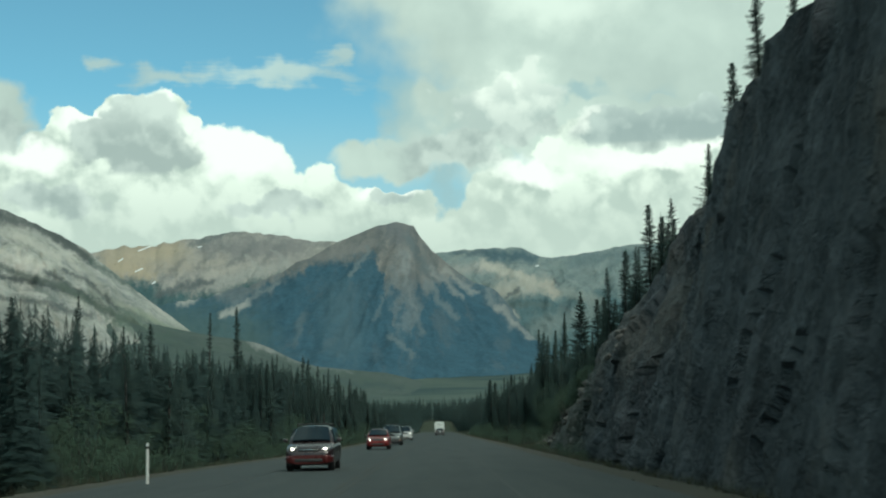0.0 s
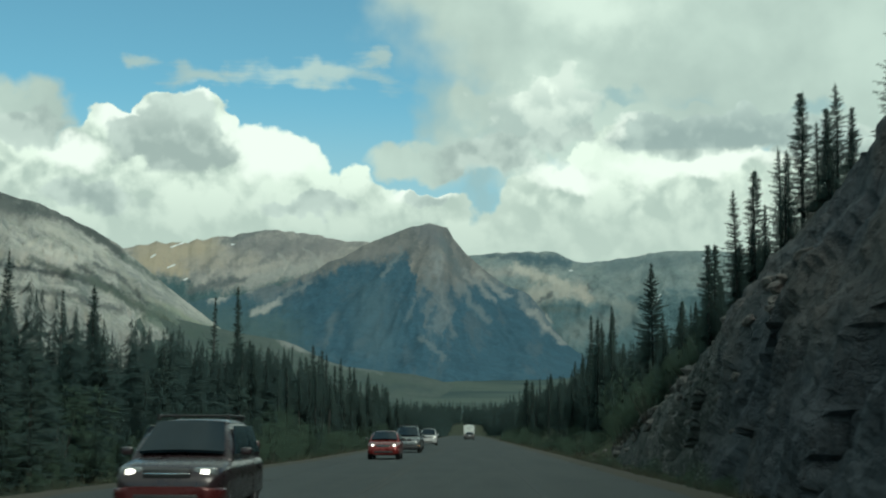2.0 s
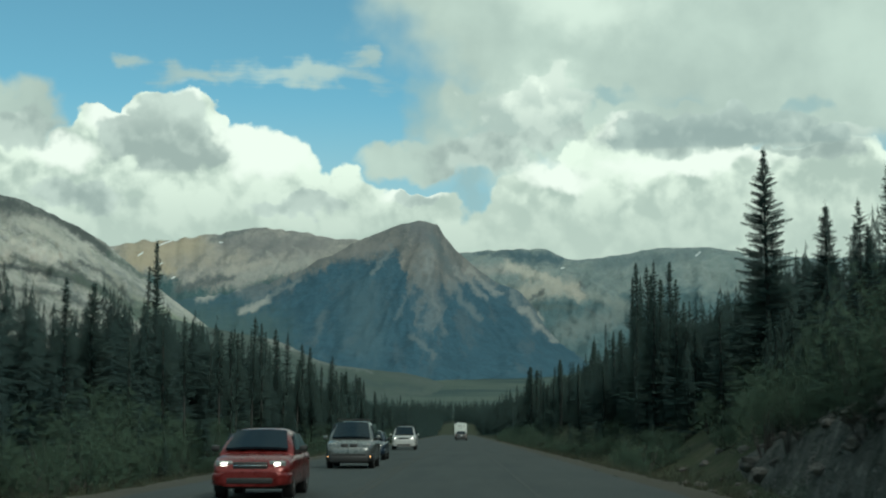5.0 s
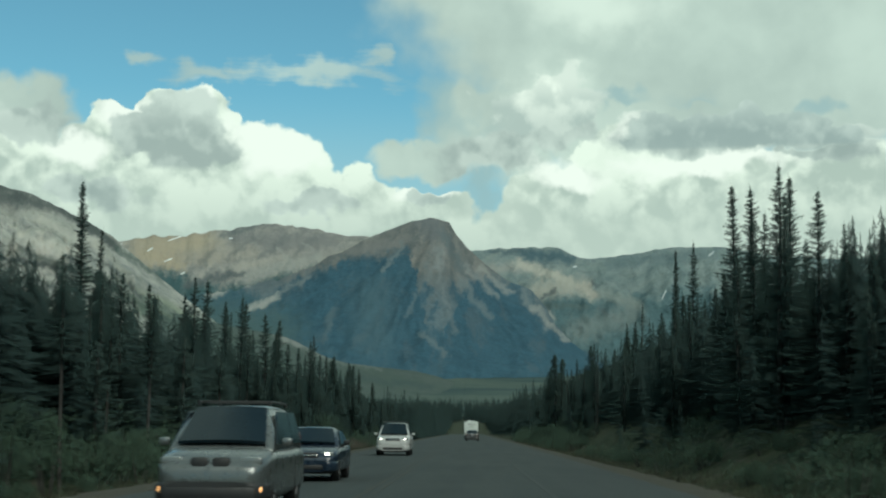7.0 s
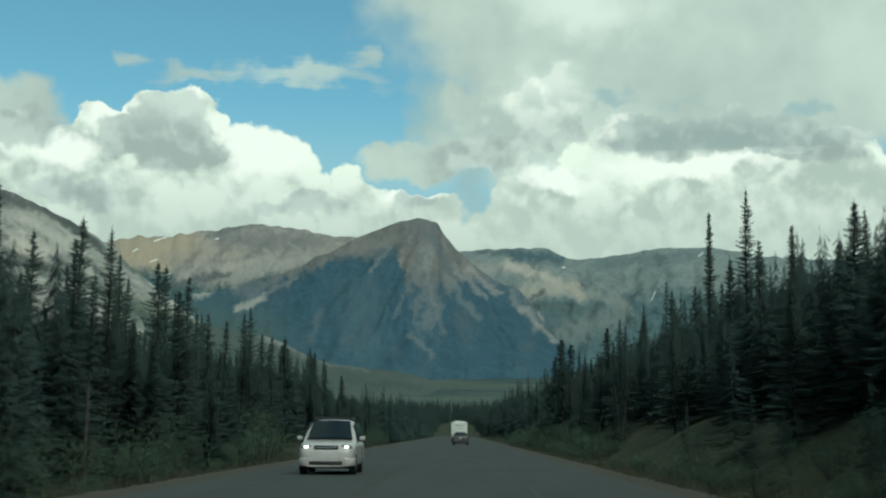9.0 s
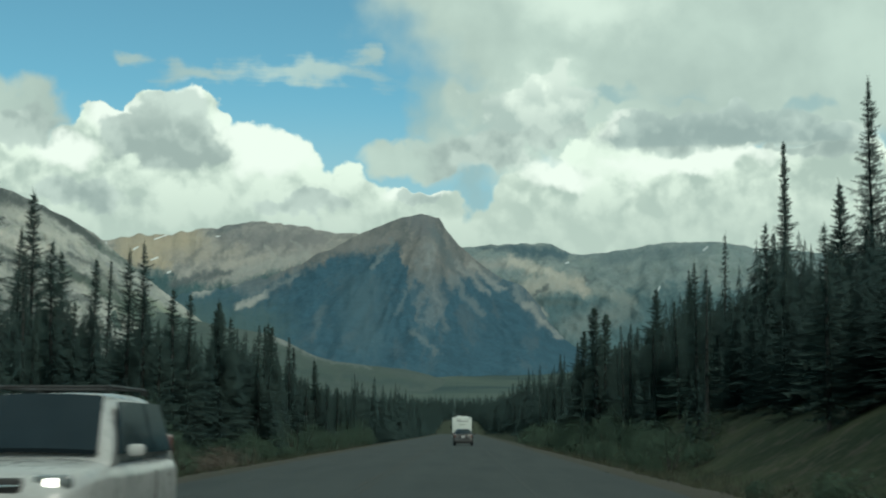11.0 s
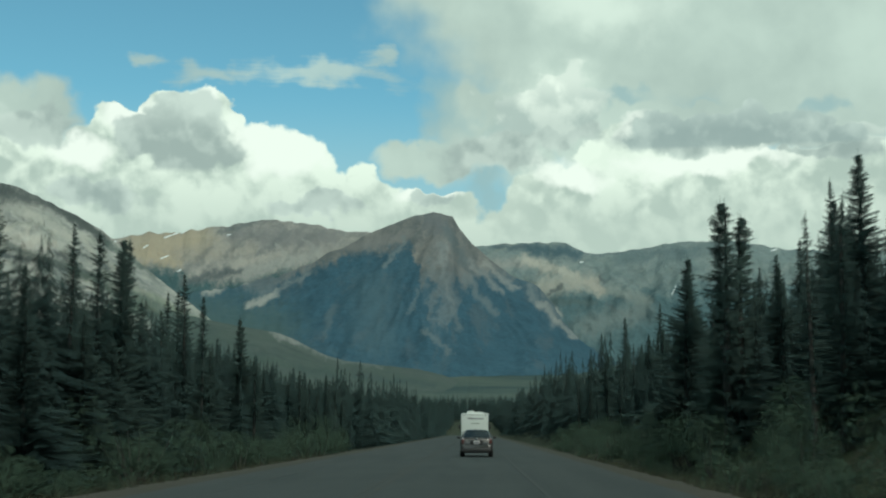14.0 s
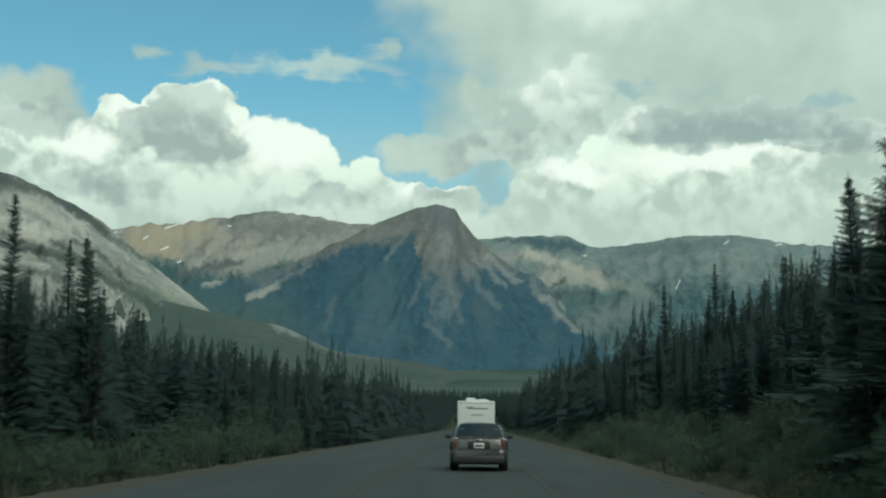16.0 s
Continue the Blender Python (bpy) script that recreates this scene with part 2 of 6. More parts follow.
def make_ground():
    """Forest floor, roadside grass and, far off, the pale meadows of the valley, blued for haze."""
    mat, n, sh, at = material("ground", 0.97, spec=0.15)
    split = n.add("ShaderNodeSeparateXYZ")
    n.put(split.inputs[0], at)
    c = n.mix(n.ramp(n.noise(at, 0.35, 5.0, 0.6), 0.35, 0.65), (0.022, 0.034, 0.018), (0.042, 0.052, 0.028))
    c = n.mix(n.ramp(n.noise(at, 1.7, 5.0, 0.65), 0.48, 0.66), c, (0.070, 0.064, 0.048))
    # meadow colour with distance haze mixed in
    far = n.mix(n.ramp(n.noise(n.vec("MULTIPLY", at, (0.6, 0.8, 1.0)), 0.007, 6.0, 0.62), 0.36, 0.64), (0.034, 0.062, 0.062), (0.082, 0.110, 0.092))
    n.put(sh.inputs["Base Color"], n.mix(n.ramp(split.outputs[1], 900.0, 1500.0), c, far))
    bump(n, sh, n.noise(at, 3.0, 6.0, 0.7), 0.7, 0.12)
    return mat


def make_rock(name, dark, light, scale=1.0, warm=(0.135, 0.122, 0.108), slope_from=None):
    mat, n, sh, at = material(name, 0.93, spec=0.2)
    tilted = n.vec("MULTIPLY", at, (0.9, 0.9, 0.75))
    beds = n.noise(tilted, 0.55 * scale, 6.0, 0.62, 0.6)
    grit = n.noise(at, 3.2 * scale, 7.0, 0.68)
    cracks = n.add("ShaderNodeTexVoronoi")
    cracks.feature = "DISTANCE_TO_EDGE"
    n.put(cracks.inputs["Vector"], n.vec("ADD", n.vec("MULTIPLY", at, (0.8, 1.1, 0.7)), n.vec("MULTIPLY", n.noise(at, 0.9, 5.0, 0.65, color=True), (2.4, 2.4, 2.4))))
    cracks.inputs["Scale"].default_value = 0.75 * scale
    c = n.mix(n.ramp(beds, 0.33, 0.66), dark, light)
    c = n.mix(n.ramp(n.noise(at, 0.16 * scale, 4.0), 0.52, 0.68, 0.0, 0.6), c, warm)
    c = n.mix(n.ramp(grit, 0.45, 0.8, 0.0, 0.35), c, tuple(v * 1.4 for v in light))
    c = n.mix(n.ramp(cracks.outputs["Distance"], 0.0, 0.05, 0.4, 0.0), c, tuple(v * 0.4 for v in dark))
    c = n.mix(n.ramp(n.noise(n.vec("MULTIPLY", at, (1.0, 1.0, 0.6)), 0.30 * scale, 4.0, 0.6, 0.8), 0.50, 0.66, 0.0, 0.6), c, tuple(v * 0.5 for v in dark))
    if slope_from:          # farther on the bare rock gives way to a slope of soil, grass and stones
        split = n.add("ShaderNodeSeparateXYZ")
        n.put(split.inputs[0], at)
        soil = n.mix(n.ramp(n.noise(at, 0.9, 5.0, 0.65), 0.38, 0.62), (0.056, 0.063, 0.057), (0.108, 0.112, 0.106))
        soil = n.mix(n.ramp(n.noise(at, 2.6, 4.0, 0.6), 0.56, 0.66), soil, (0.19, 0.188, 0.18))
        edge = n.math("ADD", split.outputs[1], n.math("MULTIPLY", n.noise(at, 0.25, 4.0), 22.0))
        c = n.mix(n.ramp(edge, slope_from + 4, slope_from + 20), c, soil)
    n.put(sh.inputs["Base Color"], c)
    bump(n, sh, n.math("ADD", grit, n.math("MULTIPLY", n.ramp(cracks.outputs["Distance"], 0.0, 0.08), 0.25)), 0.9, 0.25 / scale)
    return mat


def make_needles(name, dark, light, lacy=0.55):
    mat, n, sh, at = material(name, 0.75, spec=0.2)
    each = n.add("ShaderNodeObjectInfo").outputs["Random"]
    tuft = n.add("ShaderNodeNewGeometry").outputs["Random Per Island"]
    c = n.mix(n.math("MULTIPLY_ADD", tuft, 0.5, n.math("MULTIPLY", each, 0.5)), dark, light)
    c = n.mix(n.ramp(n.noise(at, 1.4, 3.0), 0.55, 0.75, 0.0, 0.5), c, tuple(v * 1.25 for v in light))
    n.put(sh.inputs["Base Color"], c)
    # needles scatter light: soften the facets towards the open sky
    geo = n.add("ShaderNodeNewGeometry").outputs["Normal"]
    n.put(sh.inputs["Normal"], n.vec("NORMALIZE", n.vec("ADD", n.vec("MULTIPLY", geo, (0.20, 0.20, 0.20)), (0.0, -0.22, 0.46))))
    # a sprig is lacy: light passes between its needles
    lace = n.add("ShaderNodeMixShader")
    lace.inputs[0].default_value = lacy
    n.put(lace.inputs[1], sh.outputs[0])
    n.put(lace.inputs[2], n.add("ShaderNodeBsdfTransparent").outputs[0])
    out = [node for node in n.tree.nodes if node.bl_idname == "ShaderNodeOutputMaterial"][0]
    n.put(out.inputs[0], lace.outputs[0])
    return mat


def make_bark():
    mat, n, sh, at = material("bark", 0.95, spec=0.15)
    streak = n.noise(n.vec("MULTIPLY", at, (9.0, 9.0, 1.2)), 1.5, 5.0, 0.65)
    n.put(sh.inputs["Base Color"], n.mix(n.ramp(streak, 0.35, 0.65), (0.036, 0.033, 0.031), (0.105, 0.100, 0.095)))
    bump(n, sh, streak, 0.7, 0.03)
    return mat


def make_mountain(name, rock, pale, forest, tree_line, spread, scree=0.5, scree_colour=(0.22, 0.23, 0.22), snow=0.0, outcrop=None,
                  green=(0.16, 0.20, 0.13), lush=0.0, dip=0.0, banding=0.4, bed=0.028, spots=(), blend=30.0, relief=0.8, chutes=None,
                  edge=(), marks=(), streaks=0.25, low_haze=None, wander=1.0, slope=None, summit=None):
    """Bare bedded rock above, conifer forest below an uneven tree line, pale scree in the gullies, meadow patches."""
    mat, n, sh, at = material(name, 0.97, spec=0.1)
    split = n.add("ShaderNodeSeparateXYZ")
    n.put(split.inputs[0], at)
    gully = n.noise(n.vec("MULTIPLY", at, (1.0, 0.4, 0.4)), 0.013, 6.0, 0.62, 0.6)
    wide = n.noise(at, 0.0045, 4.0, 0.55)
    mid = n.noise(at, 0.018, 5.0, 0.6, 0.4)
    fine = n.noise(at, 0.07, 5.0, 0.7)
    level = n.add("ShaderNodeCombineXYZ")
    n.put(level.inputs[2], n.math("ADD", split.outputs[2], n.math("MULTIPLY", split.outputs[0], dip)))
    n.put(level.inputs[0], n.math("MULTIPLY", split.outputs[0], 0.12))
    beds = n.noise(level.outputs[0], bed, 4.0, 0.65, 0.3)
    c = n.mix(n.ramp(n.math("ADD", n.math("MULTIPLY", wide, 0.5), n.math("MULTIPLY", mid, 0.5)), 0.38, 0.60), rock, pale)
    c = n.mix(n.ramp(beds, 0.45, 0.57, 0.0, banding), c, tuple(v * 0.60 for v in rock))
    thin = n.noise(level.outputs[0], bed * 3.5, 4.0, 0.65, 0.4)
    c = n.mix(n.ramp(thin, 0.42, 0.60, 0.0, banding * 0.7), c, tuple(v * 0.70 for v in rock))
    c = n.mix(n.ramp(fine, 0.40, 0.7, 0.0, 0.4), c, tuple(min(0.8, v * 1.2) for v in pale))
    # stains and runnels down the faces
    fall = n.noise(n.vec("MULTIPLY", at, (1.0, 1.0, 0.22)), 0.045, 5.0, 0.65, 0.5)
    c = n.mix(n.ramp(fall, 0.46, 0.64, 0.0, streaks), c, tuple(v * 0.55 for v in rock))
    if lush:
        c = n.mix(n.ramp(n.math("ADD", n.math("ADD", n.math("MULTIPLY", mid, 0.5), n.math("MULTIPLY", gully, 0.4)), n.math("MULTIPLY", fine, 0.4)), 0.62, 0.74, 0.0, lush), c, green)
    line = n.math("ADD", split.outputs[2], n.math("MULTIPLY", n.math("SUBTRACT", gully, 0.5), spread * 1.9))
    line = n.math("ADD", line, n.math("MULTIPLY", n.math("SUBTRACT", wide, 0.5), spread * 2.0))
    line = n.math("ADD", line, n.math("MULTIPLY", n.math("SUBTRACT", mid, 0.5), spread * 1.2))
    if outcrop:
        x0, wide_x, lift = outcrop
        off = n.math("SUBTRACT", n.math("ADD", split.outputs[0], n.math("MULTIPLY", n.math("SUBTRACT", mid, 0.5), 240.0)), x0)
        line = n.math("ADD", line, n.ramp(n.math("ABSOLUTE", off), wide_x * 0.2, wide_x, lift, 0.0))
    wood = n.ramp(line, tree_line - blend, tree_line + blend, 1.0, 0.0)
    # bearing and height angle from the middle of the valley, bent by noise of two sizes
    away = at
    bent = n.add("ShaderNodeSeparateXYZ")
    n.put(bent.inputs[0], away)
    deg = 180 / math.pi
    az = n.math("MULTIPLY", n.math("ARCTAN2", bent.outputs[0], bent.outputs[1]), deg)
    el = n.math("MULTIPLY", n.math("ARCSINE", n.math("DIVIDE", bent.outputs[2], n.vec("LENGTH", away))), deg)
    face = n.add("ShaderNodeCombineXYZ")
    n.put(face.inputs[0], az)
    n.put(face.inputs[1], el)
    raw = face.outputs[0]
    bend = n.vec("ADD", n.vec("MULTIPLY", n.vec("SUBTRACT", n.noise(raw, 1.6, 4.0, 0.6, color=True), (0.5, 0.5, 0.5)), (0.9 * wander, 0.7 * wander, 0.0)),
                 n.vec("MULTIPLY", n.vec("SUBTRACT", n.noise(raw, 7.0, 4.0, 0.6, color=True), (0.5, 0.5, 0.5)), (0.30, 0.26, 0.0)))
    place = n.vec("ADD", raw, bend)
    grain = n.noise(n.vec("MULTIPLY", raw, (1.0, 0.6, 1.0)), 5.0, 5.0, 0.65, 0.5)
    if slope:               # rubble, grass and beds drawn out along the fall of the slope
        (dx, dy), dark_streak, light_streak = slope
        drawn = n.add("ShaderNodeCombineXYZ")
        n.put(drawn.inputs[0], n.math("MULTIPLY", n.vec("DOT_PRODUCT", place, (dx, dy, 0)), 0.28))
        n.put(drawn.inputs[1], n.math("MULTIPLY", n.vec("DOT_PRODUCT", place, (-dy, dx, 0)), 2.3))
        lines = n.noise(drawn.outputs[0], 1.25, 6.0, 0.62, 0.35)
        c = n.mix(n.ramp(lines, 0.50, 0.66, 0.0, 0.62), c, dark_streak)
        c = n.mix(n.ramp(lines, 0.47, 0.34, 0.0, 0.45), c, light_streak)
    if summit:              # ribs and runnels drawn as dark and pale streaks spreading from the summit
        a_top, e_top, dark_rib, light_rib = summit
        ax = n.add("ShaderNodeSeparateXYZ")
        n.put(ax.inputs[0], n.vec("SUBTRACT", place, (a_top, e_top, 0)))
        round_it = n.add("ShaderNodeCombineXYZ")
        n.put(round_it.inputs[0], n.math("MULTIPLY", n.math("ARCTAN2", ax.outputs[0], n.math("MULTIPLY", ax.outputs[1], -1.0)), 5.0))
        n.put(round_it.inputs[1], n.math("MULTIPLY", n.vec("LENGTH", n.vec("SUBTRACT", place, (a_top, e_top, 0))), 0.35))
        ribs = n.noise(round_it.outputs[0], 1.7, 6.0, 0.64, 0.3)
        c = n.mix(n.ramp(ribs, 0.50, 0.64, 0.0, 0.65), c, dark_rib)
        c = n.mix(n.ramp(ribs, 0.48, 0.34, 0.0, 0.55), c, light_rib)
    if edge:                # the tree line, as heights along the bearing
        moved = n.add("ShaderNodeSeparateXYZ")
        n.put(moved.inputs[0], place)
        height = edge[0][1]
        for (a0, e0), (a1, e1) in zip(edge, edge[1:]):
            height = n.math("ADD", height, n.ramp(moved.outputs[0], a0, a1, 0.0, e1 - e0, smooth=False))
        gap = n.math("ADD", n.math("SUBTRACT", moved.outputs[1], height), n.math("MULTIPLY", n.math("SUBTRACT", grain, 0.5), 1.3))
        wood = n.ramp(gap, -0.26, 0.34, 1.0, 0.0)
    if low_haze:                # lower slopes tinted blue-grey for haze, below the warmer summit cliffs
        low, high, tint = low_haze
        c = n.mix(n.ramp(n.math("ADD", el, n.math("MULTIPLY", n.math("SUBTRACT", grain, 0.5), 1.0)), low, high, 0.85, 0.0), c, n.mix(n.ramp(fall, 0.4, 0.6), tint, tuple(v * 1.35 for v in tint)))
    bare = n.ramp(n.noise(n.vec("MULTIPLY", at, (1.0, 0.25, 0.28)), 0.0085, 5.0, 0.58, 0.9), 0.54, 0.68, 0.0, scree)
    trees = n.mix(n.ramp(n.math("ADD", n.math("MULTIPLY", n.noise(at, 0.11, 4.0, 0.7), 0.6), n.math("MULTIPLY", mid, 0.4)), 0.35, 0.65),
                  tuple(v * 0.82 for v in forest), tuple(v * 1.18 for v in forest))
    trees = n.mix(bare, trees, scree_colour)
    if summit:
        trees = n.mix(n.ramp(ribs, 0.47, 0.36, 0.0, 0.35), trees, tuple(v * 0.5 + 0.06 for v in scree_colour))
    c = n.mix(wood, c, trees)
    if chutes:              # scree running down from the summit between two bearings
        x0, z0, a0, a1, reach, colour = chutes
        dx, dz = n.math("SUBTRACT", split.outputs[0], x0), n.math("SUBTRACT", z0, split.outputs[2])
        ang, rad = n.math("ARCTAN2", dx, dz), n.vec("LENGTH", n.vec("MULTIPLY", n.vec("SUBTRACT", at, (x0, 0, z0)), (1.0, 0.0, 1.0)))
        polar = n.add("ShaderNodeCombineXYZ")
        n.put(polar.inputs[0], n.math("MULTIPLY", ang, 5.5))
        n.put(polar.inputs[1], n.math("MULTIPLY", rad, 0.0075))
        run = n.ramp(n.noise(polar.outputs[0], 1.6, 6.0, 0.66, 0.7), 0.44, 0.66)
        wind = n.math("ADD", ang, n.math("MULTIPLY", n.math("SUBTRACT", mid, 0.5), 0.5))
        part_a = n.math("MULTIPLY", n.ramp(wind, a0 - 0.12, a0 + 0.12), n.ramp(wind, a1 - 0.2, a1 + 0.15, 1.0, 0.0))
        run = n.math("MULTIPLY", n.math("MULTIPLY", run, part_a), n.ramp(n.math("ADD", rad, n.math("MULTIPLY", n.math("SUBTRACT", fine, 0.5), 160.0)), reach * 0.55, reach, 0.85, 0.0))
        c = n.mix(run, c, colour)
    for x0, z0, rx, rz, colour in spots:       # bowls of paler or darker rock
        off = n.vec("MULTIPLY", n.vec("SUBTRACT", at, (x0, 0, z0)), (1 / rx, 0.0, 1 / rz))
        rag = n.math("ADD", n.vec("LENGTH", off), n.math("MULTIPLY", n.math("SUBTRACT", n.math("ADD", mid, n.math("MULTIPLY", fine, 0.5)), 0.75), 2.6))
        c = n.mix(n.ramp(rag, 0.55, 1.15, 0.8, 0.0), c, n.mix(n.ramp(gully, 0.35, 0.65), tuple(v * 0.72 for v in colour), colour))
    for a0, e0, a1, e1, w, colour, power in marks:       # gullies, scree tongues, beds and snow, also painted haze, shaded and sunlit faces
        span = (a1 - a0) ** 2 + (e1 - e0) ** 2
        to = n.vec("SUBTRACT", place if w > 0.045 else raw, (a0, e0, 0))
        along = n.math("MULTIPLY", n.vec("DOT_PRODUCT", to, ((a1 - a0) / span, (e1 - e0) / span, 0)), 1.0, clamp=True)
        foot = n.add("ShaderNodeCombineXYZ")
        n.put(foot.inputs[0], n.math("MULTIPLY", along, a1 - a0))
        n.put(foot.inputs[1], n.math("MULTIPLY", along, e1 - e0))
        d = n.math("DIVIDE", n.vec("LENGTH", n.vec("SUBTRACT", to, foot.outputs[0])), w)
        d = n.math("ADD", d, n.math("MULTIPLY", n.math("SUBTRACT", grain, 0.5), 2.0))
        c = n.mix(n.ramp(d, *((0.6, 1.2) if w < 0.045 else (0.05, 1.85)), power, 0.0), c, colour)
    if snow:
        patch = n.math("MULTIPLY", n.ramp(n.noise(n.vec("MULTIPLY", at, (0.45, 0.45, 1.7)), 0.019, 3.0, 0.5), snow, snow + 0.02), n.ramp(split.outputs[2], 470.0, 520.0))
        c = n.mix(patch, c, (0.85, 0.87, 0.88))
    n.put(sh.inputs["Base Color"], c)
    bump(n, sh, n.math("ADD", n.math("ADD", gully, mid), n.math("MULTIPLY", fine, 0.4)), relief, 18.0)
    return mat


ORIGIN = (0.0, 118.0, 1.38)          # the middle of the place, from which the mountains are laid out
ASPHALT, GRAVEL, GROUND, BARK = make_asphalt(), make_gravel(), make_ground(), make_bark()
WHITE_LINE, YELLOW_LINE = make_paint("white_line_paint", (0.064, 0.074, 0.072)), make_paint("yellow_line_paint", (0.056, 0.051, 0.036))
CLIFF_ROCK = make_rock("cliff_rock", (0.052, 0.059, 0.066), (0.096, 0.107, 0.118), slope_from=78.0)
TALUS_ROCK = make_rock("loose_rock", (0.11, 0.105, 0.10), (0.21, 0.20, 0.185), 2.0)
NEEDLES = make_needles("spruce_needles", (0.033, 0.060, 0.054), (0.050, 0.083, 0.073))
# needles of all the joined woods, darker than those of the single trees
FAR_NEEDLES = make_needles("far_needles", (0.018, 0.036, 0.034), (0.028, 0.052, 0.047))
LEAVES = make_needles("willow_leaves", (0.028, 0.054, 0.037), (0.046, 0.080, 0.052))
DRY_TWIGS = make_needles("dry_twigs", (0.056, 0.052, 0.042), (0.096, 0.086, 0.070))
GRASS = make_needles("dry_grass", (0.024, 0.036, 0.021), (0.052, 0.056, 0.034))

# ---- ground and road ----


def mesh_object(name, verts, faces, mat, parent=None, smooth=True):
    me = bpy.data.meshes.new(name)
    me.from_pydata(verts if isinstance(verts, list) else verts.tolist(), [], faces if isinstance(faces, list) else faces.tolist())
    me.materials.append(mat)
    if smooth:
        me.shade_smooth()
    ob = new(name, me)
    if parent:
        ob.parent = parent
    return ob


def grid_faces(rows, cols):
    i = (np.arange(rows - 1)[:, None] * cols + np.arange(cols - 1)[None]).ravel()
    return np.stack([i, i + 1, i + cols + 1, i + cols], 1)


def wave(x, y, seed=0.0):
    """Smooth uneven ground, about -1 to 1."""
    return (np.sin(x * 0.31 + 1.3 * np.sin(y * 0.11 + seed)) * np.cos(y * 0.27 + seed * 2.1) + 0.6 * np.sin(x * 0.83 + y * 0.57 + seed)
            + 0.4 * np.sin(x * 1.9 - y * 1.3 + 2 * seed)) / 2


def step(x, lo, hi):
    t = np.clip((x - lo) / (hi - lo), 0, 1)
    return t * t * (3 - 2 * t)


def ground_z(x, y):
    x, y = np.asarray(x, float), np.asarray(y, float)
    right, left = np.maximum(x - 5.5, 0), np.maximum(-8.2 - 2.0 * (1 - step(y, 45, 110)) - x, 0)
    z = -0.45 * step(right, 0, 1.6) - 0.55 * step(left, 0, 2.0)
    z = z + (3.0 * step(right, 2.0, 9.0) + 0.27 * np.clip(right - 8.5, 0, 140)) * (1 - step(y, 600, 1100))
    z = z + 0.4 * step(left, 4, 10)
    z = z + 0.16 * wave(x, y) * step(np.maximum(right, left), 1.0, 5.0)
    far = np.maximum(y - 700, 0)
    return z + 1.04e-5 * far ** 2 + 0.0172 * far - 0.05


def make_ground_sheet():
    xs = np.concatenate([-np.geomspace(4900, 42, 34), np.arange(-40, -9, 1.0), np.arange(-9, 16, 0.5), np.arange(16, 60, 1.5), np.geomspace(61, 4900, 34)])
    ys = np.concatenate([-np.geomspace(4000, 42, 20), np.arange(-40, 420, 1.6), np.geomspace(421, 4850, 60)])
    gx, gy = np.meshgrid(xs, ys)
    v = np.stack([gx, gy, ground_z(gx, gy)], -1).reshape(-1, 3)
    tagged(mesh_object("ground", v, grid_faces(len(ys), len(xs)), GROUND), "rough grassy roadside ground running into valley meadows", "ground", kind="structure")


def strip(name, x0, x1, y0, y1, z, mat, label, category, ragged=0.0, parent=None, length=4.0, widen=(0.0, 0.0)):
    """A long flat band along the road with slightly uneven edges and real thickness."""
    count = max(2, int((y1 - y0) / length) + 1)
    ys = np.linspace(y0, y1, count)
    a = x0 + ragged * wave(ys * 2.1, ys * 1.7, x0)
    b = x1 + ragged * wave(ys * 1.9, ys * 2.3, x1)
    near = 1 - step(ys, 45, 110)          # a lay-by widens the road at the start
    a, b = a - widen[0] * near, b - widen[1] * near
    cols = [np.stack([a, ys, np.full(count, z - 0.12)], 1), np.stack([a, ys, np.full(count, z)], 1),
            np.stack([b, ys, np.full(count, z)], 1), np.stack([b, ys, np.full(count, z - 0.12)], 1)]
    v = np.stack(cols, 1).reshape(-1, 3)
    return tagged(mesh_object(name, v, grid_faces(count, 4), mat, parent, False), label, category, kind="structure")


def make_road():
    strip("road", -7.3, 4.8, -300, 1000, 0.0, ASPHALT, "worn grey two-lane asphalt highway", "road", 0.05, widen=(2.0, 0.0))
    strip("road_shoulder", 4.78, 5.8, -300, 1000, -0.02, GRAVEL, "brown gravel shoulder beside the asphalt", "shoulder", 0.25, length=1.0)
    strip("road_shoulder", -8.4, -7.28, -300, 1000, -0.02, GRAVEL, "brown gravel shoulder beside the asphalt", "shoulder", 0.25, length=1.0, widen=(2.0, 2.0))
    for x, mat, label in ((1.62, WHITE_LINE, "worn white edge line"), (-5.8, WHITE_LINE, "worn white edge line"),
                          (-2.26, YELLOW_LINE, "faded yellow centre line"), (-2.50, YELLOW_LINE, "faded yellow centre line")):
        strip("road_line", x - 0.05, x + 0.05, -300, 1000, 0.004, mat, label, "road marking", 0.01)


make_ground_sheet()
make_road()

# ---- mountains ----


def ridge_noise(a, b, seed):
    """Sharp-crested noise for gullies and ribs."""
    out, amp, f = 0.0, 1.0, 1.0
    for _ in range(5):
        out += amp * (1 - abs(noise.noise((a * f + seed, b * f, seed * 1.7)))) ** 2
        amp, f = amp * 0.5, f * 2.1
    return out / 1.94


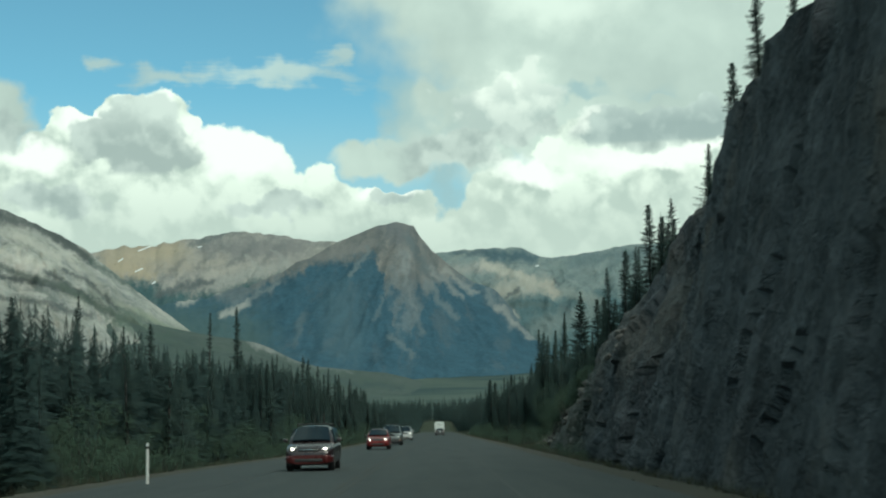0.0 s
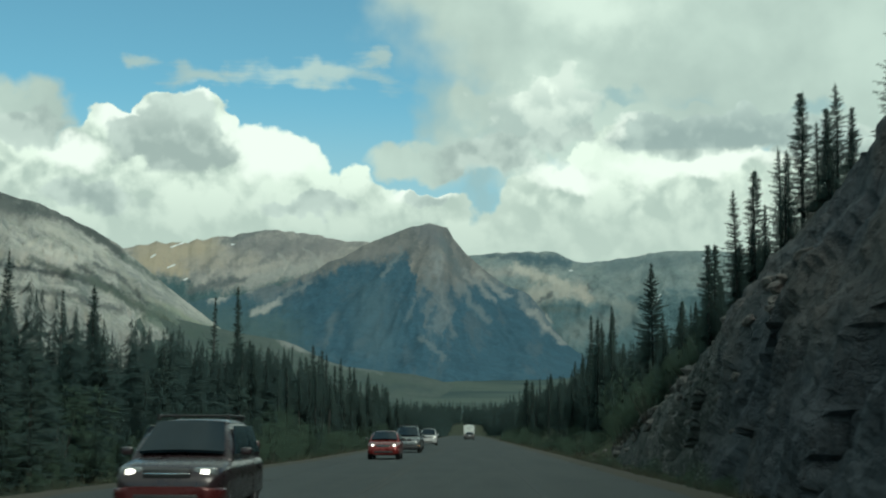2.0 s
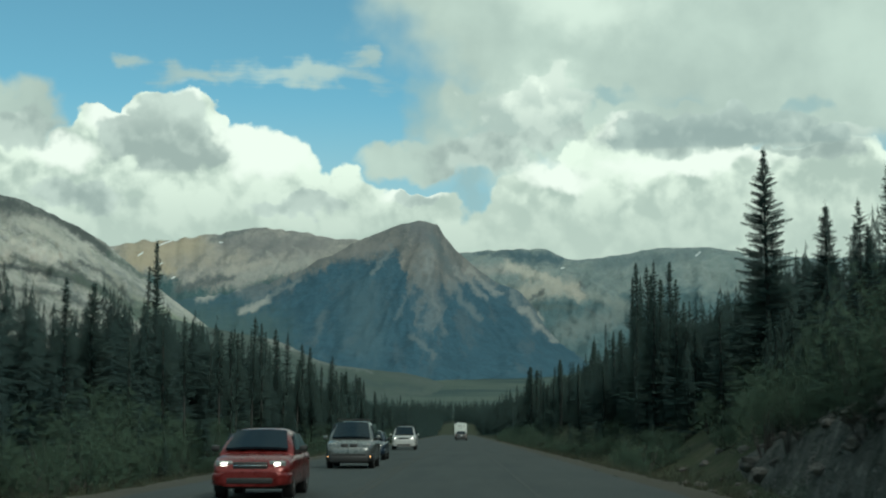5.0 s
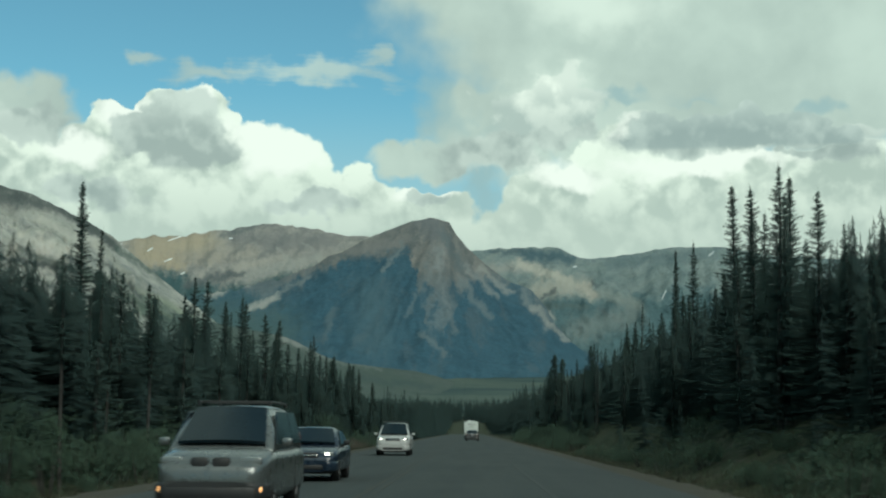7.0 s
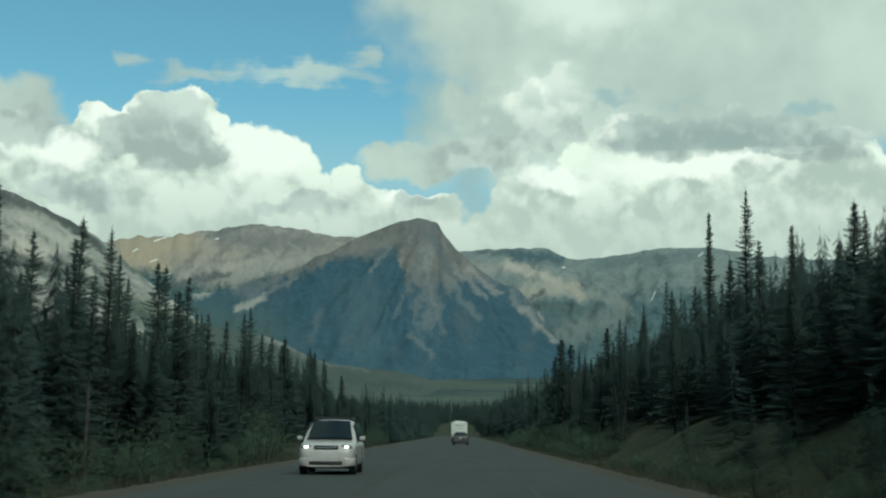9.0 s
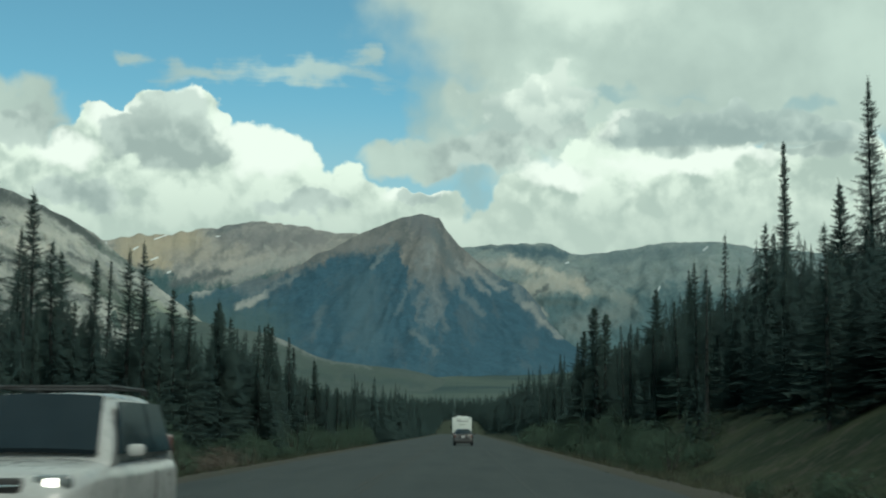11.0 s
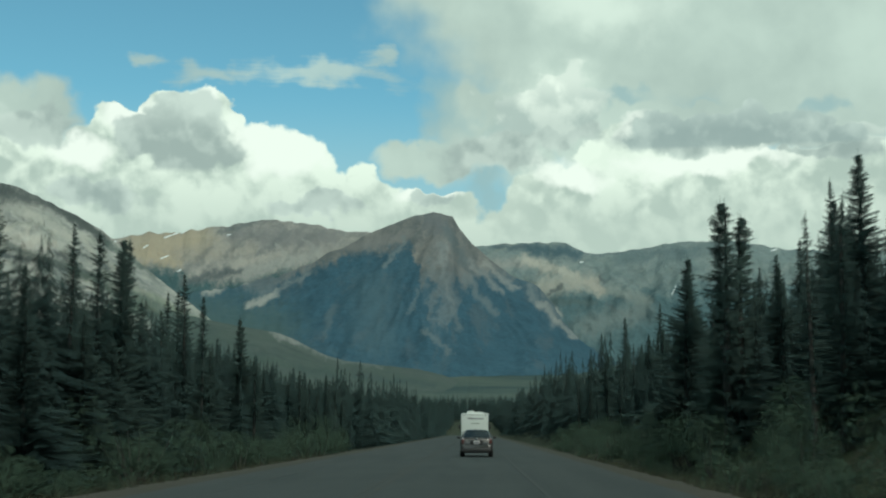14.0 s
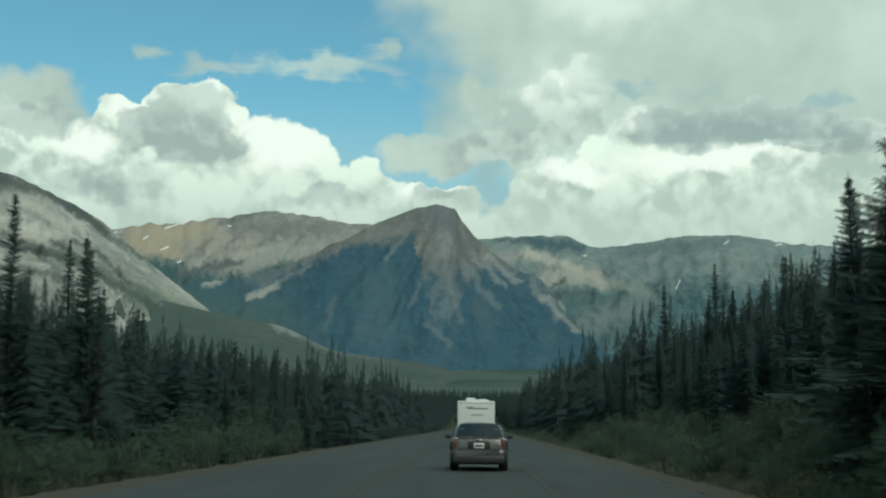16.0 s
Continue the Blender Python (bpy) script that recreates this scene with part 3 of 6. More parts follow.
def mountain(name, crest, far, near, foot, power, mat, label, seed, rib=0.16, width=300, depth=84, jag=0.10, fan=None):
    """A massif: a crest line given by bearing and height angle, falling in ribs and gullies towards the valley, and away behind.
    fan: the bearing of the summit from which the ribs spread."""
    knots = np.array(crest)
    az = np.linspace(knots[0, 0], knots[-1, 0], width)
    el = np.interp(az, knots[:, 0], knots[:, 1])
    el = el + np.array([(jag + (0.16 * float(step(-a, 4.0, 6.0)) if fan else 0)) * (ridge_noise(a * 0.9, 0.3, seed) - 0.6) + 0.5 * jag * noise.noise((a * 3.1, seed, 2.0)) for a in az])
    verts = []
    bottom = math.tan(radians(foot)) * near
    for k in range(depth + 8):
        v = max(0.0, (k - 8) / (depth - 1))
        back = max(0, 8 - k) / 8
        for a, e in zip(az, el):
            top = math.tan(radians(e)) * far
            u = a * 0.55 if fan is None else 1.9 * math.atan2(a - fan, 0.9 + 5.5 * v)
            steep = 2.2 if fan is None else 0.8
            s = ridge_noise(u + 0.5 * noise.noise((a * 0.6, v * 3.0, seed)) + 0.6 * v, v * steep, seed) - 0.6
            t = ridge_noise(u * 3.1 + 0.8 * v, v * steep * 3, seed + 5) - 0.6
            w = noise.fractal((a * 1.4, v * 7.0, seed), 1.0, 2.1, 4)
            fade = min(1.0, v * 5) * min(1.0, (1 - v) * 4 + 0.15)
            r = far + (near - far) * v + back * 260 - (far - near) * rib * (s + 0.4 * t + 0.15 * w) * fade
            z = bottom + (top - bottom) * (1 - v) ** power + (top - bottom) * rib * (0.34 * s + 0.22 * t + 0.16 * w) * fade - back * 0.3 * top
            verts.append((math.sin(radians(a)) * r + ORIGIN[0], math.cos(radians(a)) * r + ORIGIN[1], max(z, -5) + ORIGIN[2]))
    ob = mesh_object(name, [(x, y - ORIGIN[1], z - ORIGIN[2]) for x, y, z in verts], grid_faces(depth + 8, width), mat)
    ob.matrix_basis = Matrix.Translation(ORIGIN) @ Matrix.Rotation(radians(DROP), 4, "X")
    return tagged(ob, label, "mountain", kind="structure")


PALE, COLD, WARM, DARK, SNOW = (0.315, 0.325, 0.305), (0.165, 0.20, 0.21), (0.40, 0.345, 0.255), (0.105, 0.125, 0.130), (0.80, 0.84, 0.84)
# bare rock; the pale marks under the summit also paint its lit face
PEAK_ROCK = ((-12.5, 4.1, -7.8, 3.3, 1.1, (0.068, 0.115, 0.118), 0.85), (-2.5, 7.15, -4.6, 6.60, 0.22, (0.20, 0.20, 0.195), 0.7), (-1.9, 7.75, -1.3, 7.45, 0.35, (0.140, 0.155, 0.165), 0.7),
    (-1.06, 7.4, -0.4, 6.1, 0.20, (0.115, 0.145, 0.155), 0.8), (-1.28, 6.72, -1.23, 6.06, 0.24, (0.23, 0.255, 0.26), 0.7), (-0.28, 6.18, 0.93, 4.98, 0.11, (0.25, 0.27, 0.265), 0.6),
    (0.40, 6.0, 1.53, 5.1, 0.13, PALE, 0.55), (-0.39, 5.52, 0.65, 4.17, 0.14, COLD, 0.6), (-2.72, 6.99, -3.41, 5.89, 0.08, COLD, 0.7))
# scree tongues; the wide blue-grey mark is a pale patch of painted haze
PEAK_SCREE_AND_HAZE = ((-5.31, 4.27, -5.83, 3.17, 0.16, (0.125, 0.165, 0.180), 0.5), (-3.79, 4.83, -3.77, 3.3, 0.8, (0.085, 0.140, 0.165), 0.5), (2.03, 5.21, 2.47, 4.44, 0.15, COLD, 0.8),
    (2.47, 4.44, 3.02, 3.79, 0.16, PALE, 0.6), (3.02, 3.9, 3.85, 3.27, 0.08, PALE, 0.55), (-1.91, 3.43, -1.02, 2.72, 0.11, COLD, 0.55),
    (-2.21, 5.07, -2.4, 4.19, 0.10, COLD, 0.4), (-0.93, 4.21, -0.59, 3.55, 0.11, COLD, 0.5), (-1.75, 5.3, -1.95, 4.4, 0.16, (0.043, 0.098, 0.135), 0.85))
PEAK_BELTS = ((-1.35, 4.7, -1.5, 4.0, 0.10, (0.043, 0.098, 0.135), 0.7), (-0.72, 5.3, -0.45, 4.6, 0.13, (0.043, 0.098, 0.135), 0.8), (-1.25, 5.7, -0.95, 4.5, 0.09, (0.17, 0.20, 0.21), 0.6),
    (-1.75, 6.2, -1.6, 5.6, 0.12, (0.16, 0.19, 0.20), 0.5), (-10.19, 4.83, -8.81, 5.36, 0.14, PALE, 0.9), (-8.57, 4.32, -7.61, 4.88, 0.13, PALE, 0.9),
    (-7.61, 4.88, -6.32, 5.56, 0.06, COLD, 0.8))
# forest and scree blues carry distance haze and cloud shade in the colour
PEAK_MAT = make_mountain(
    "peak_rock_hazed", (0.135, 0.146, 0.147), (0.190, 0.193, 0.184), (0.043, 0.098, 0.135), 490, 44, 0.30, (0.085, 0.135, 0.160), banding=0.12, relief=0.5, low_haze=(4.4, 6.4, (0.088, 0.128, 0.150)), summit=(-1.5, 9.6, (0.088, 0.108, 0.115), (0.250, 0.245, 0.225)),
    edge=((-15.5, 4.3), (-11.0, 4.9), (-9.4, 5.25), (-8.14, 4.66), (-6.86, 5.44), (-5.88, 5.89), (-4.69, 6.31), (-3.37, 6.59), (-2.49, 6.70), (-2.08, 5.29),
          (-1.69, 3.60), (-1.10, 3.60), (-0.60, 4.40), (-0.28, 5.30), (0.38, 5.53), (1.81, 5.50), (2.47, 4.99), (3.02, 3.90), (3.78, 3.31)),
    marks=PEAK_ROCK + PEAK_SCREE_AND_HAZE + PEAK_BELTS)
# warm lit rock on the left; the grey right half paints a cloud shadow
TAN_ROCK = ((-12.69, 6.55, -10.57, 6.85, 0.60, WARM, 0.85), (-12.68, 6.28, -11.4, 5.99, 0.26, WARM, 0.85), (-9.06, 7.0, -5.58, 6.99, 0.34, (0.200, 0.205, 0.205), 0.8),
    (-10.98, 6.3, -8.62, 6.5, 0.30, (0.335, 0.315, 0.275), 0.6), (-8.81, 5.6, -6.0, 6.35, 0.22, PALE, 0.7), (-10.95, 5.18, -9.5, 5.67, 0.14, DARK, 0.9),
    (-9.46, 5.71, -8.92, 5.68, 0.09, DARK, 0.9), (-14.38, 7.05, -13.0, 7.16, 0.17, (0.07, 0.11, 0.13), 0.95), (-9.8, 7.1, -8.3, 7.62, 0.10, (0.13, 0.155, 0.16), 0.7))
TAN_SCREE = ((-9.6, 6.2, -8.6, 7.0, 0.10, (0.15, 0.165, 0.165), 0.6), (-8.3, 6.3, -7.2, 7.2, 0.12, (0.15, 0.165, 0.168), 0.6), (-10.6, 6.0, -10.0, 6.6, 0.08, (0.17, 0.175, 0.165), 0.6),
    (-7.0, 6.4, -6.2, 7.1, 0.10, (0.16, 0.172, 0.172), 0.6), (-9.2, 5.9, -7.6, 6.3, 0.12, (0.36, 0.345, 0.31), 0.7), (-7.6, 6.7, -7.0, 6.2, 0.07, PALE, 0.6),
    (-6.5, 6.9, -6.0, 6.4, 0.07, PALE, 0.5))
TAN_MAT = make_mountain(
    "tan_ridge_rock", (0.225, 0.232, 0.224), (0.345, 0.335, 0.305), (0.060, 0.112, 0.120), 415, 80, 0.4, (0.26, 0.27, 0.25), banding=0.12, streaks=0.08, slope=((0.55, 0.83), (0.17, 0.182, 0.18), (0.40, 0.385, 0.345)), wander=0.7,
    edge=((-18.0, 5.2), (-13.2, 5.6), (-12.0, 5.75), (-11.2, 5.55), (-10.6, 5.3), (-9.6, 5.2), (-8.4, 5.4), (-6.0, 6.0), (-3.0, 6.0)),
    marks=TAN_ROCK + TAN_SCREE + tuple(
               (*ends, 0.024, SNOW, 0.95) for ends in ((-11.81, 6.88, -11.32, 7.07), (-13.95, 6.60, -13.58, 6.70), (-13.23, 6.96, -12.60, 7.07), (-12.58, 6.47, -12.41, 6.58),
                                                      (-9.47, 7.04, -9.35, 7.05), (-8.74, 7.58, -8.58, 7.62), (-11.29, 5.61, -11.17, 5.68), (-11.93, 6.08, -11.66, 6.20))))
# wooded slopes and rock; the dark marks along the crest paint its shaded cliff
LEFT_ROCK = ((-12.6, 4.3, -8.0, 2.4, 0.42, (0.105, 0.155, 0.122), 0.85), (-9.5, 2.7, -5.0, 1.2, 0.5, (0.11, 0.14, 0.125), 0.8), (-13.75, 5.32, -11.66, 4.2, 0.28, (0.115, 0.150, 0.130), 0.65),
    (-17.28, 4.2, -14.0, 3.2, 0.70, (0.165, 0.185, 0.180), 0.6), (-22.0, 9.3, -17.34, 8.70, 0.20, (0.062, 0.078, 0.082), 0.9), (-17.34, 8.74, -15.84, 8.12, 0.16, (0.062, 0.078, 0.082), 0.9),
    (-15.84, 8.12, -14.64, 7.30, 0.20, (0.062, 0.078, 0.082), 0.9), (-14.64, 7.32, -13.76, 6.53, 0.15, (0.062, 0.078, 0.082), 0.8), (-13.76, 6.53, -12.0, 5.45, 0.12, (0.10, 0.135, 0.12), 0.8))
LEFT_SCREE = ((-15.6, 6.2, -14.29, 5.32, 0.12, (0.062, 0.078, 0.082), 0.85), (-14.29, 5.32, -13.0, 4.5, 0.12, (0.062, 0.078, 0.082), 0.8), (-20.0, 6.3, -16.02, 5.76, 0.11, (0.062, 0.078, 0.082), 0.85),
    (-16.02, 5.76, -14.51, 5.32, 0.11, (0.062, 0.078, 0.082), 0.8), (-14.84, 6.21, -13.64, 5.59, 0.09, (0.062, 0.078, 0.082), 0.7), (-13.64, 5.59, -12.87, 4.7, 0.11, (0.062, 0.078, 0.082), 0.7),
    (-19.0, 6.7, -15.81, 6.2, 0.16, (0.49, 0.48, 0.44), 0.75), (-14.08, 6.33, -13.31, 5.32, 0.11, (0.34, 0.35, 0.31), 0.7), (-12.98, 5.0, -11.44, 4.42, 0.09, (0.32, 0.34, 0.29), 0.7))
# beds; the palest belts paint the sunlit cliff under the crest
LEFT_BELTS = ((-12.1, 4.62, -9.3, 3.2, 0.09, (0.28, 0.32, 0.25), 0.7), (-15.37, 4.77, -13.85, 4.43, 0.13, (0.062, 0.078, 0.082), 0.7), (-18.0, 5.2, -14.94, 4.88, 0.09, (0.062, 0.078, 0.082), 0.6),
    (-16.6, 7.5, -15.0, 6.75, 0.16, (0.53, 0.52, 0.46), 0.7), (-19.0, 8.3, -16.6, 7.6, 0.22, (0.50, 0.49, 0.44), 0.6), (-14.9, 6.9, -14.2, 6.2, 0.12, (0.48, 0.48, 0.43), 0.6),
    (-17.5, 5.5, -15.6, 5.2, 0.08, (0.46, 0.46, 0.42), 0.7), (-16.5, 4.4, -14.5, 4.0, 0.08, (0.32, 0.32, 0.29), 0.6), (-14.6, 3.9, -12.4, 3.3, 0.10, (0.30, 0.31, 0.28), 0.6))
# shade painted under the crest, dark beds, and a sunlit cliff band
LEFT_CAP_SHADE = ((-24.0, 9.1, -17.6, 8.35, 0.50, (0.085, 0.10, 0.10), 0.85), (-17.6, 8.35, -15.6, 7.85, 0.24, (0.085, 0.10, 0.10), 0.85), (-15.6, 7.85, -13.9, 6.75, 0.14, (0.09, 0.105, 0.10), 0.8),
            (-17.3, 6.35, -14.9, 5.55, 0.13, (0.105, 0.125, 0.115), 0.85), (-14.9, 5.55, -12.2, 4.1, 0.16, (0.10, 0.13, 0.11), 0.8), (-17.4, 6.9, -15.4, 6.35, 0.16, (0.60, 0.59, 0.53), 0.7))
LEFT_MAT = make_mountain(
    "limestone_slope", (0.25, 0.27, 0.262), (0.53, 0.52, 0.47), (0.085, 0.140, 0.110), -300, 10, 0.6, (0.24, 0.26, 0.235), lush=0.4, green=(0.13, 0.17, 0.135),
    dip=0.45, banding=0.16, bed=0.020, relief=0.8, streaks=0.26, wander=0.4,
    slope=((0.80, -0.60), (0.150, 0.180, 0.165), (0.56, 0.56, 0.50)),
    marks=LEFT_ROCK + LEFT_SCREE + LEFT_BELTS + LEFT_CAP_SHADE)
# the cream marks paint a sunlit patch on pale rock
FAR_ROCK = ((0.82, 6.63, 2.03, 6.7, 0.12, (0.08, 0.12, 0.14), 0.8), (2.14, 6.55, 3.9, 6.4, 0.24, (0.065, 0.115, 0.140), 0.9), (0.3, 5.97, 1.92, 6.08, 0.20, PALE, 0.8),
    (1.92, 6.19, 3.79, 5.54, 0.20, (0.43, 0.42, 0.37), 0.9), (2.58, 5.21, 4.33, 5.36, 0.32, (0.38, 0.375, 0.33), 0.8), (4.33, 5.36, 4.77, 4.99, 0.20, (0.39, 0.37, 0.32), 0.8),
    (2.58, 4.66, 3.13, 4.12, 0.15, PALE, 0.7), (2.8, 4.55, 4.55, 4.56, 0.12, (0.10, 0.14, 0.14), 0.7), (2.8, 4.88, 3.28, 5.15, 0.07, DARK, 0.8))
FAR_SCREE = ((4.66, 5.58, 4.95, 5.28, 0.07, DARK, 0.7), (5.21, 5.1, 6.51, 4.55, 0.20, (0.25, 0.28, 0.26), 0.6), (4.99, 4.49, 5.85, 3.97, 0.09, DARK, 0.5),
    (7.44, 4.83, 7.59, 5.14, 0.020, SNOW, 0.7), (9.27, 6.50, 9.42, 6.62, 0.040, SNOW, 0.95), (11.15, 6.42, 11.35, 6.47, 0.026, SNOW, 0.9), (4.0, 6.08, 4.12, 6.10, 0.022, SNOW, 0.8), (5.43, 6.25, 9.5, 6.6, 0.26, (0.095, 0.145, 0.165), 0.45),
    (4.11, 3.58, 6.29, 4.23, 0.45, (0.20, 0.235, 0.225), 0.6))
# rock, forest and green are all paled towards blue for haze
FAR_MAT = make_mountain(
    "far_ridge_rock_hazed", (0.170, 0.228, 0.236), (0.245, 0.292, 0.282), (0.085, 0.145, 0.160), 380, 60, 0.4, (0.17, 0.22, 0.22), lush=0.4, green=(0.13, 0.20, 0.20), banding=0.2,
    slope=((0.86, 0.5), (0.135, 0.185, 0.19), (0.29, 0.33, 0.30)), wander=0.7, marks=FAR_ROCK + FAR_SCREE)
# scree and meadow, blued like the hazy valley ground
APRON_MAT = make_mountain(
    "valley_apron", (0.060, 0.086, 0.080), (0.090, 0.114, 0.104), (0.075, 0.125, 0.110), -300, 10, 0.3, (0.24, 0.26, 0.235), lush=0.6, green=(0.060, 0.092, 0.076), banding=0.05, relief=0.3,
    marks=((-7.6, 3.40, -6.73, 3.05, 0.14, (0.26, 0.27, 0.255), 0.8), (-6.73, 3.05, -5.6, 2.42, 0.10, (0.20, 0.22, 0.21), 0.7), (-5.6, 2.42, -3.6, 2.1, 0.07, (0.15, 0.175, 0.165), 0.6), (-4.5, 1.7, -1.5, 1.45, 0.10, (0.05, 0.078, 0.078), 0.6), (-6.5, 2.0, -5.0, 1.7, 0.12, (0.05, 0.078, 0.072), 0.6)))

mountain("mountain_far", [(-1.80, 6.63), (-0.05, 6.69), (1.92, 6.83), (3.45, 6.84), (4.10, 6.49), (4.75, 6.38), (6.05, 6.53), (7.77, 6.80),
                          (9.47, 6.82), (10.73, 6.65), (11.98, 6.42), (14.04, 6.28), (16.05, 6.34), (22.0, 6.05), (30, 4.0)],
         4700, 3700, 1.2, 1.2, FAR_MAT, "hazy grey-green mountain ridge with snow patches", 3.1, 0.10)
mountain("mountain_tan", [(-18.0, 6.0), (-14.71, 6.90), (-13.88, 6.78), (-13.04, 6.96), (-11.36, 7.08), (-9.65, 7.35), (-8.15, 7.65),
                          (-7.06, 7.59), (-5.31, 7.32), (-4.22, 7.19), (-2.69, 7.36), (-0.93, 6.60)],
         4650, 3700, 2.0, 1.15, TAN_MAT, "tan and grey alpine ridge with small snow patches", 7.7, 0.05, jag=0.17)
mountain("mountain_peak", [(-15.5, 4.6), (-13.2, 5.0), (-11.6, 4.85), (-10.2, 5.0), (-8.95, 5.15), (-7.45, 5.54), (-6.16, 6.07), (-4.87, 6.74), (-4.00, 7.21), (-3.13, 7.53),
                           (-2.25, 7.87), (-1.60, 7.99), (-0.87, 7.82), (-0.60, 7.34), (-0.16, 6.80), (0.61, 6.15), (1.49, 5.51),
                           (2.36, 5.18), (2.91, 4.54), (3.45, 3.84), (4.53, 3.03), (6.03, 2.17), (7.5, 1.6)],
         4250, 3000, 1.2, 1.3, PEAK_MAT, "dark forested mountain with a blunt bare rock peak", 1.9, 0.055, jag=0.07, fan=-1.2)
mountain("mountain_left", [(-34, 9.0), (-22.05, 9.46), (-19.28, 9.08), (-18.06, 8.69), (-17.04, 8.48), (-16.00, 8.00), (-14.95, 7.59), (-13.88, 6.93),
                           (-12.80, 6.01), (-11.72, 5.18), (-10.64, 4.35), (-9.55, 3.52), (-8.47, 2.83), (-6.95, 2.23), (-5.21, 1.64), (-3.5, 1.3)],
         3300, 1900, 0.6, 1.2, LEFT_MAT, "pale grey limestone mountain with a wooded lower slope", 4.4, 0.10, jag=0.10)
mountain("valley_apron", [(-13.5, 4.6), (-11.5, 4.1), (-10.0, 3.78), (-9.0, 3.58), (-8.4, 3.48), (-8.0, 3.42), (-7.45, 3.32), (-6.73, 3.06), (-6.16, 2.75), (-5.6, 2.49), (-4.92, 2.30), (-3.56, 2.14), (-2.19, 2.00),
                          (-1.28, 1.80), (-0.3, 1.45), (1.0, 1.0)],
         2900, 1700, 0.6, 1.3, APRON_MAT, "pale scree apron and meadow at the mountain foot", 6.1, 0.03, jag=0.02)

# ---- rock cutting ----


def crest_line(y):
    """Height and set-back of the cutting's upper edge."""
    z = np.interp(y, [-60, 30, 46, 54, 64, 74, 86, 96, 110, 120, 133, 140], [13.5, 12.0, 11.0, 11.6, 11.5, 9.8, 8.0, 5.5, 3.4, 2.2, 0.6, -0.6])
    x = np.interp(y, [-60, 46, 54, 64, 80, 134, 140], [9.6, 9.3, 11.4, 12.4, 12.2, 11.2, 10.6])
    return x, z


def foot_line(y):
    return np.interp(y, [-60, 46, 56, 110, 134, 139], [6.7, 6.8, 7.6, 8.2, 9.2, 9.8])


def lip_line(y):
    """Farther on, the bare rock ends at a lower lip, and a wooded slope goes on up to the crest."""
    cx, cz = crest_line(y)
    bx = foot_line(y)
    share = float(step(y, 60, 76))
    x = 0.5 * (bx + cx) * (1 - share) + (bx + 0.9) * share
    z = (0.48 * cz - 0.36) * (1 - share) + min(cz * 0.8, float(np.interp(y, [74, 78, 83, 87, 94, 104, 116, 130], [5.0, 4.7, 4.5, 3.8, 3.1, 2.2, 1.2, 0.2]))) * share
    return x, z


def cliff_z(x, y):
    """Height of the cutting at a place on its face or slope."""
    bx, (lx, lz), (cx, cz) = foot_line(y), lip_line(y), crest_line(y)
    return float(np.interp(x, [bx, lx, cx, cx + 80], [-0.7, lz, cz, cz + 80 * back_slope(y)]))


def back_slope(y):
    return float(np.interp(y, [60, 105], [0.45, 0.16]))


def make_cliff():
    ys = np.arange(-40, 139, 0.26)
    us = np.concatenate([np.linspace(0, 1, 58), 1 + np.geomspace(0.03, 5.0, 20)])
    verts = []
    for y in ys:
        cx, cz = crest_line(y)
        bx, (lx, lz) = foot_line(y), lip_line(y)
        for u in us:
            if u <= 0.55:
                p = Vector((bx + (lx - bx) * (u / 0.55) ** 1.1, y, -0.7 + (lz + 0.7) * u / 0.55))
            elif u <= 1:
                p = Vector((lx + (cx - lx) * (u - 0.55) / 0.45, y, lz + (cz - lz) * (u - 0.55) / 0.45))
            else:
                p = Vector((cx + (u - 1) * 14, y, cz + (u - 1) * 14 * back_slope(y)))
            bend = 0.5 * noise.noise((p.x * 0.3, p.y * 0.3, p.z * 0.3))
            # upright slabs, blocks between the joints, grit
            slab, at1 = noise.voronoi((p.x * 0.15, p.y * 0.34 + p.z * 0.09 + bend, p.z * 0.13 - p.y * 0.05))
            _, at2 = noise.voronoi((p.x * 0.4, p.y * 0.85 + p.z * 0.22 + bend, p.z * 0.42 + p.y * 0.30))
            _, at3 = noise.voronoi((p.x, p.y * 2.1 + p.z * 0.5, p.z * 1.25 + p.y * 0.6))
            rough = noise.fractal((p.x * 0.8, p.y * 0.8, p.z * 0.6), 1.0, 2.1, 4)
            ease = max(0.14, min(1.0, (cz - 1.0) / 8)) * (0.55 if y < 50 else 1.0) * (1.0 if u <= 1 else max(0.15, 1 - (u - 1) * 1.2))
            out = 0.75 * noise.noise(at1[0] * 7.3) + 0.45 * noise.noise((p.x * 0.2, p.y * 0.22, p.z * 0.16)) + 0.24 * noise.noise(at2[0] * 5.1) + 0.17 * noise.noise(at3[0] * 4.3) + 0.30 * rough + 0.07 * noise.fractal((p.x * 2.6, p.y * 2.6, p.z * 2.6), 0.9, 2.2, 3)
            out -= 0.5 * max(0, 0.06 - (slab[1] - slab[0])) * 4 
            lean = 1.0 if u <= 0.5 or y < 62 else 0.55
            p.x -= out * ease * lean
            p.z += (0.6 * (1 - lean) * out + 0.18 * noise.noise(at2[0] * 3.3) + 0.2 * rough) * ease
            verts.append(tuple(p))
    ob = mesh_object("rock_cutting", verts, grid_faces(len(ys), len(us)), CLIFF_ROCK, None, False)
    tagged(ob, "dark fractured rock cutting rising beside the highway", "rock face", kind="structure")


make_cliff()

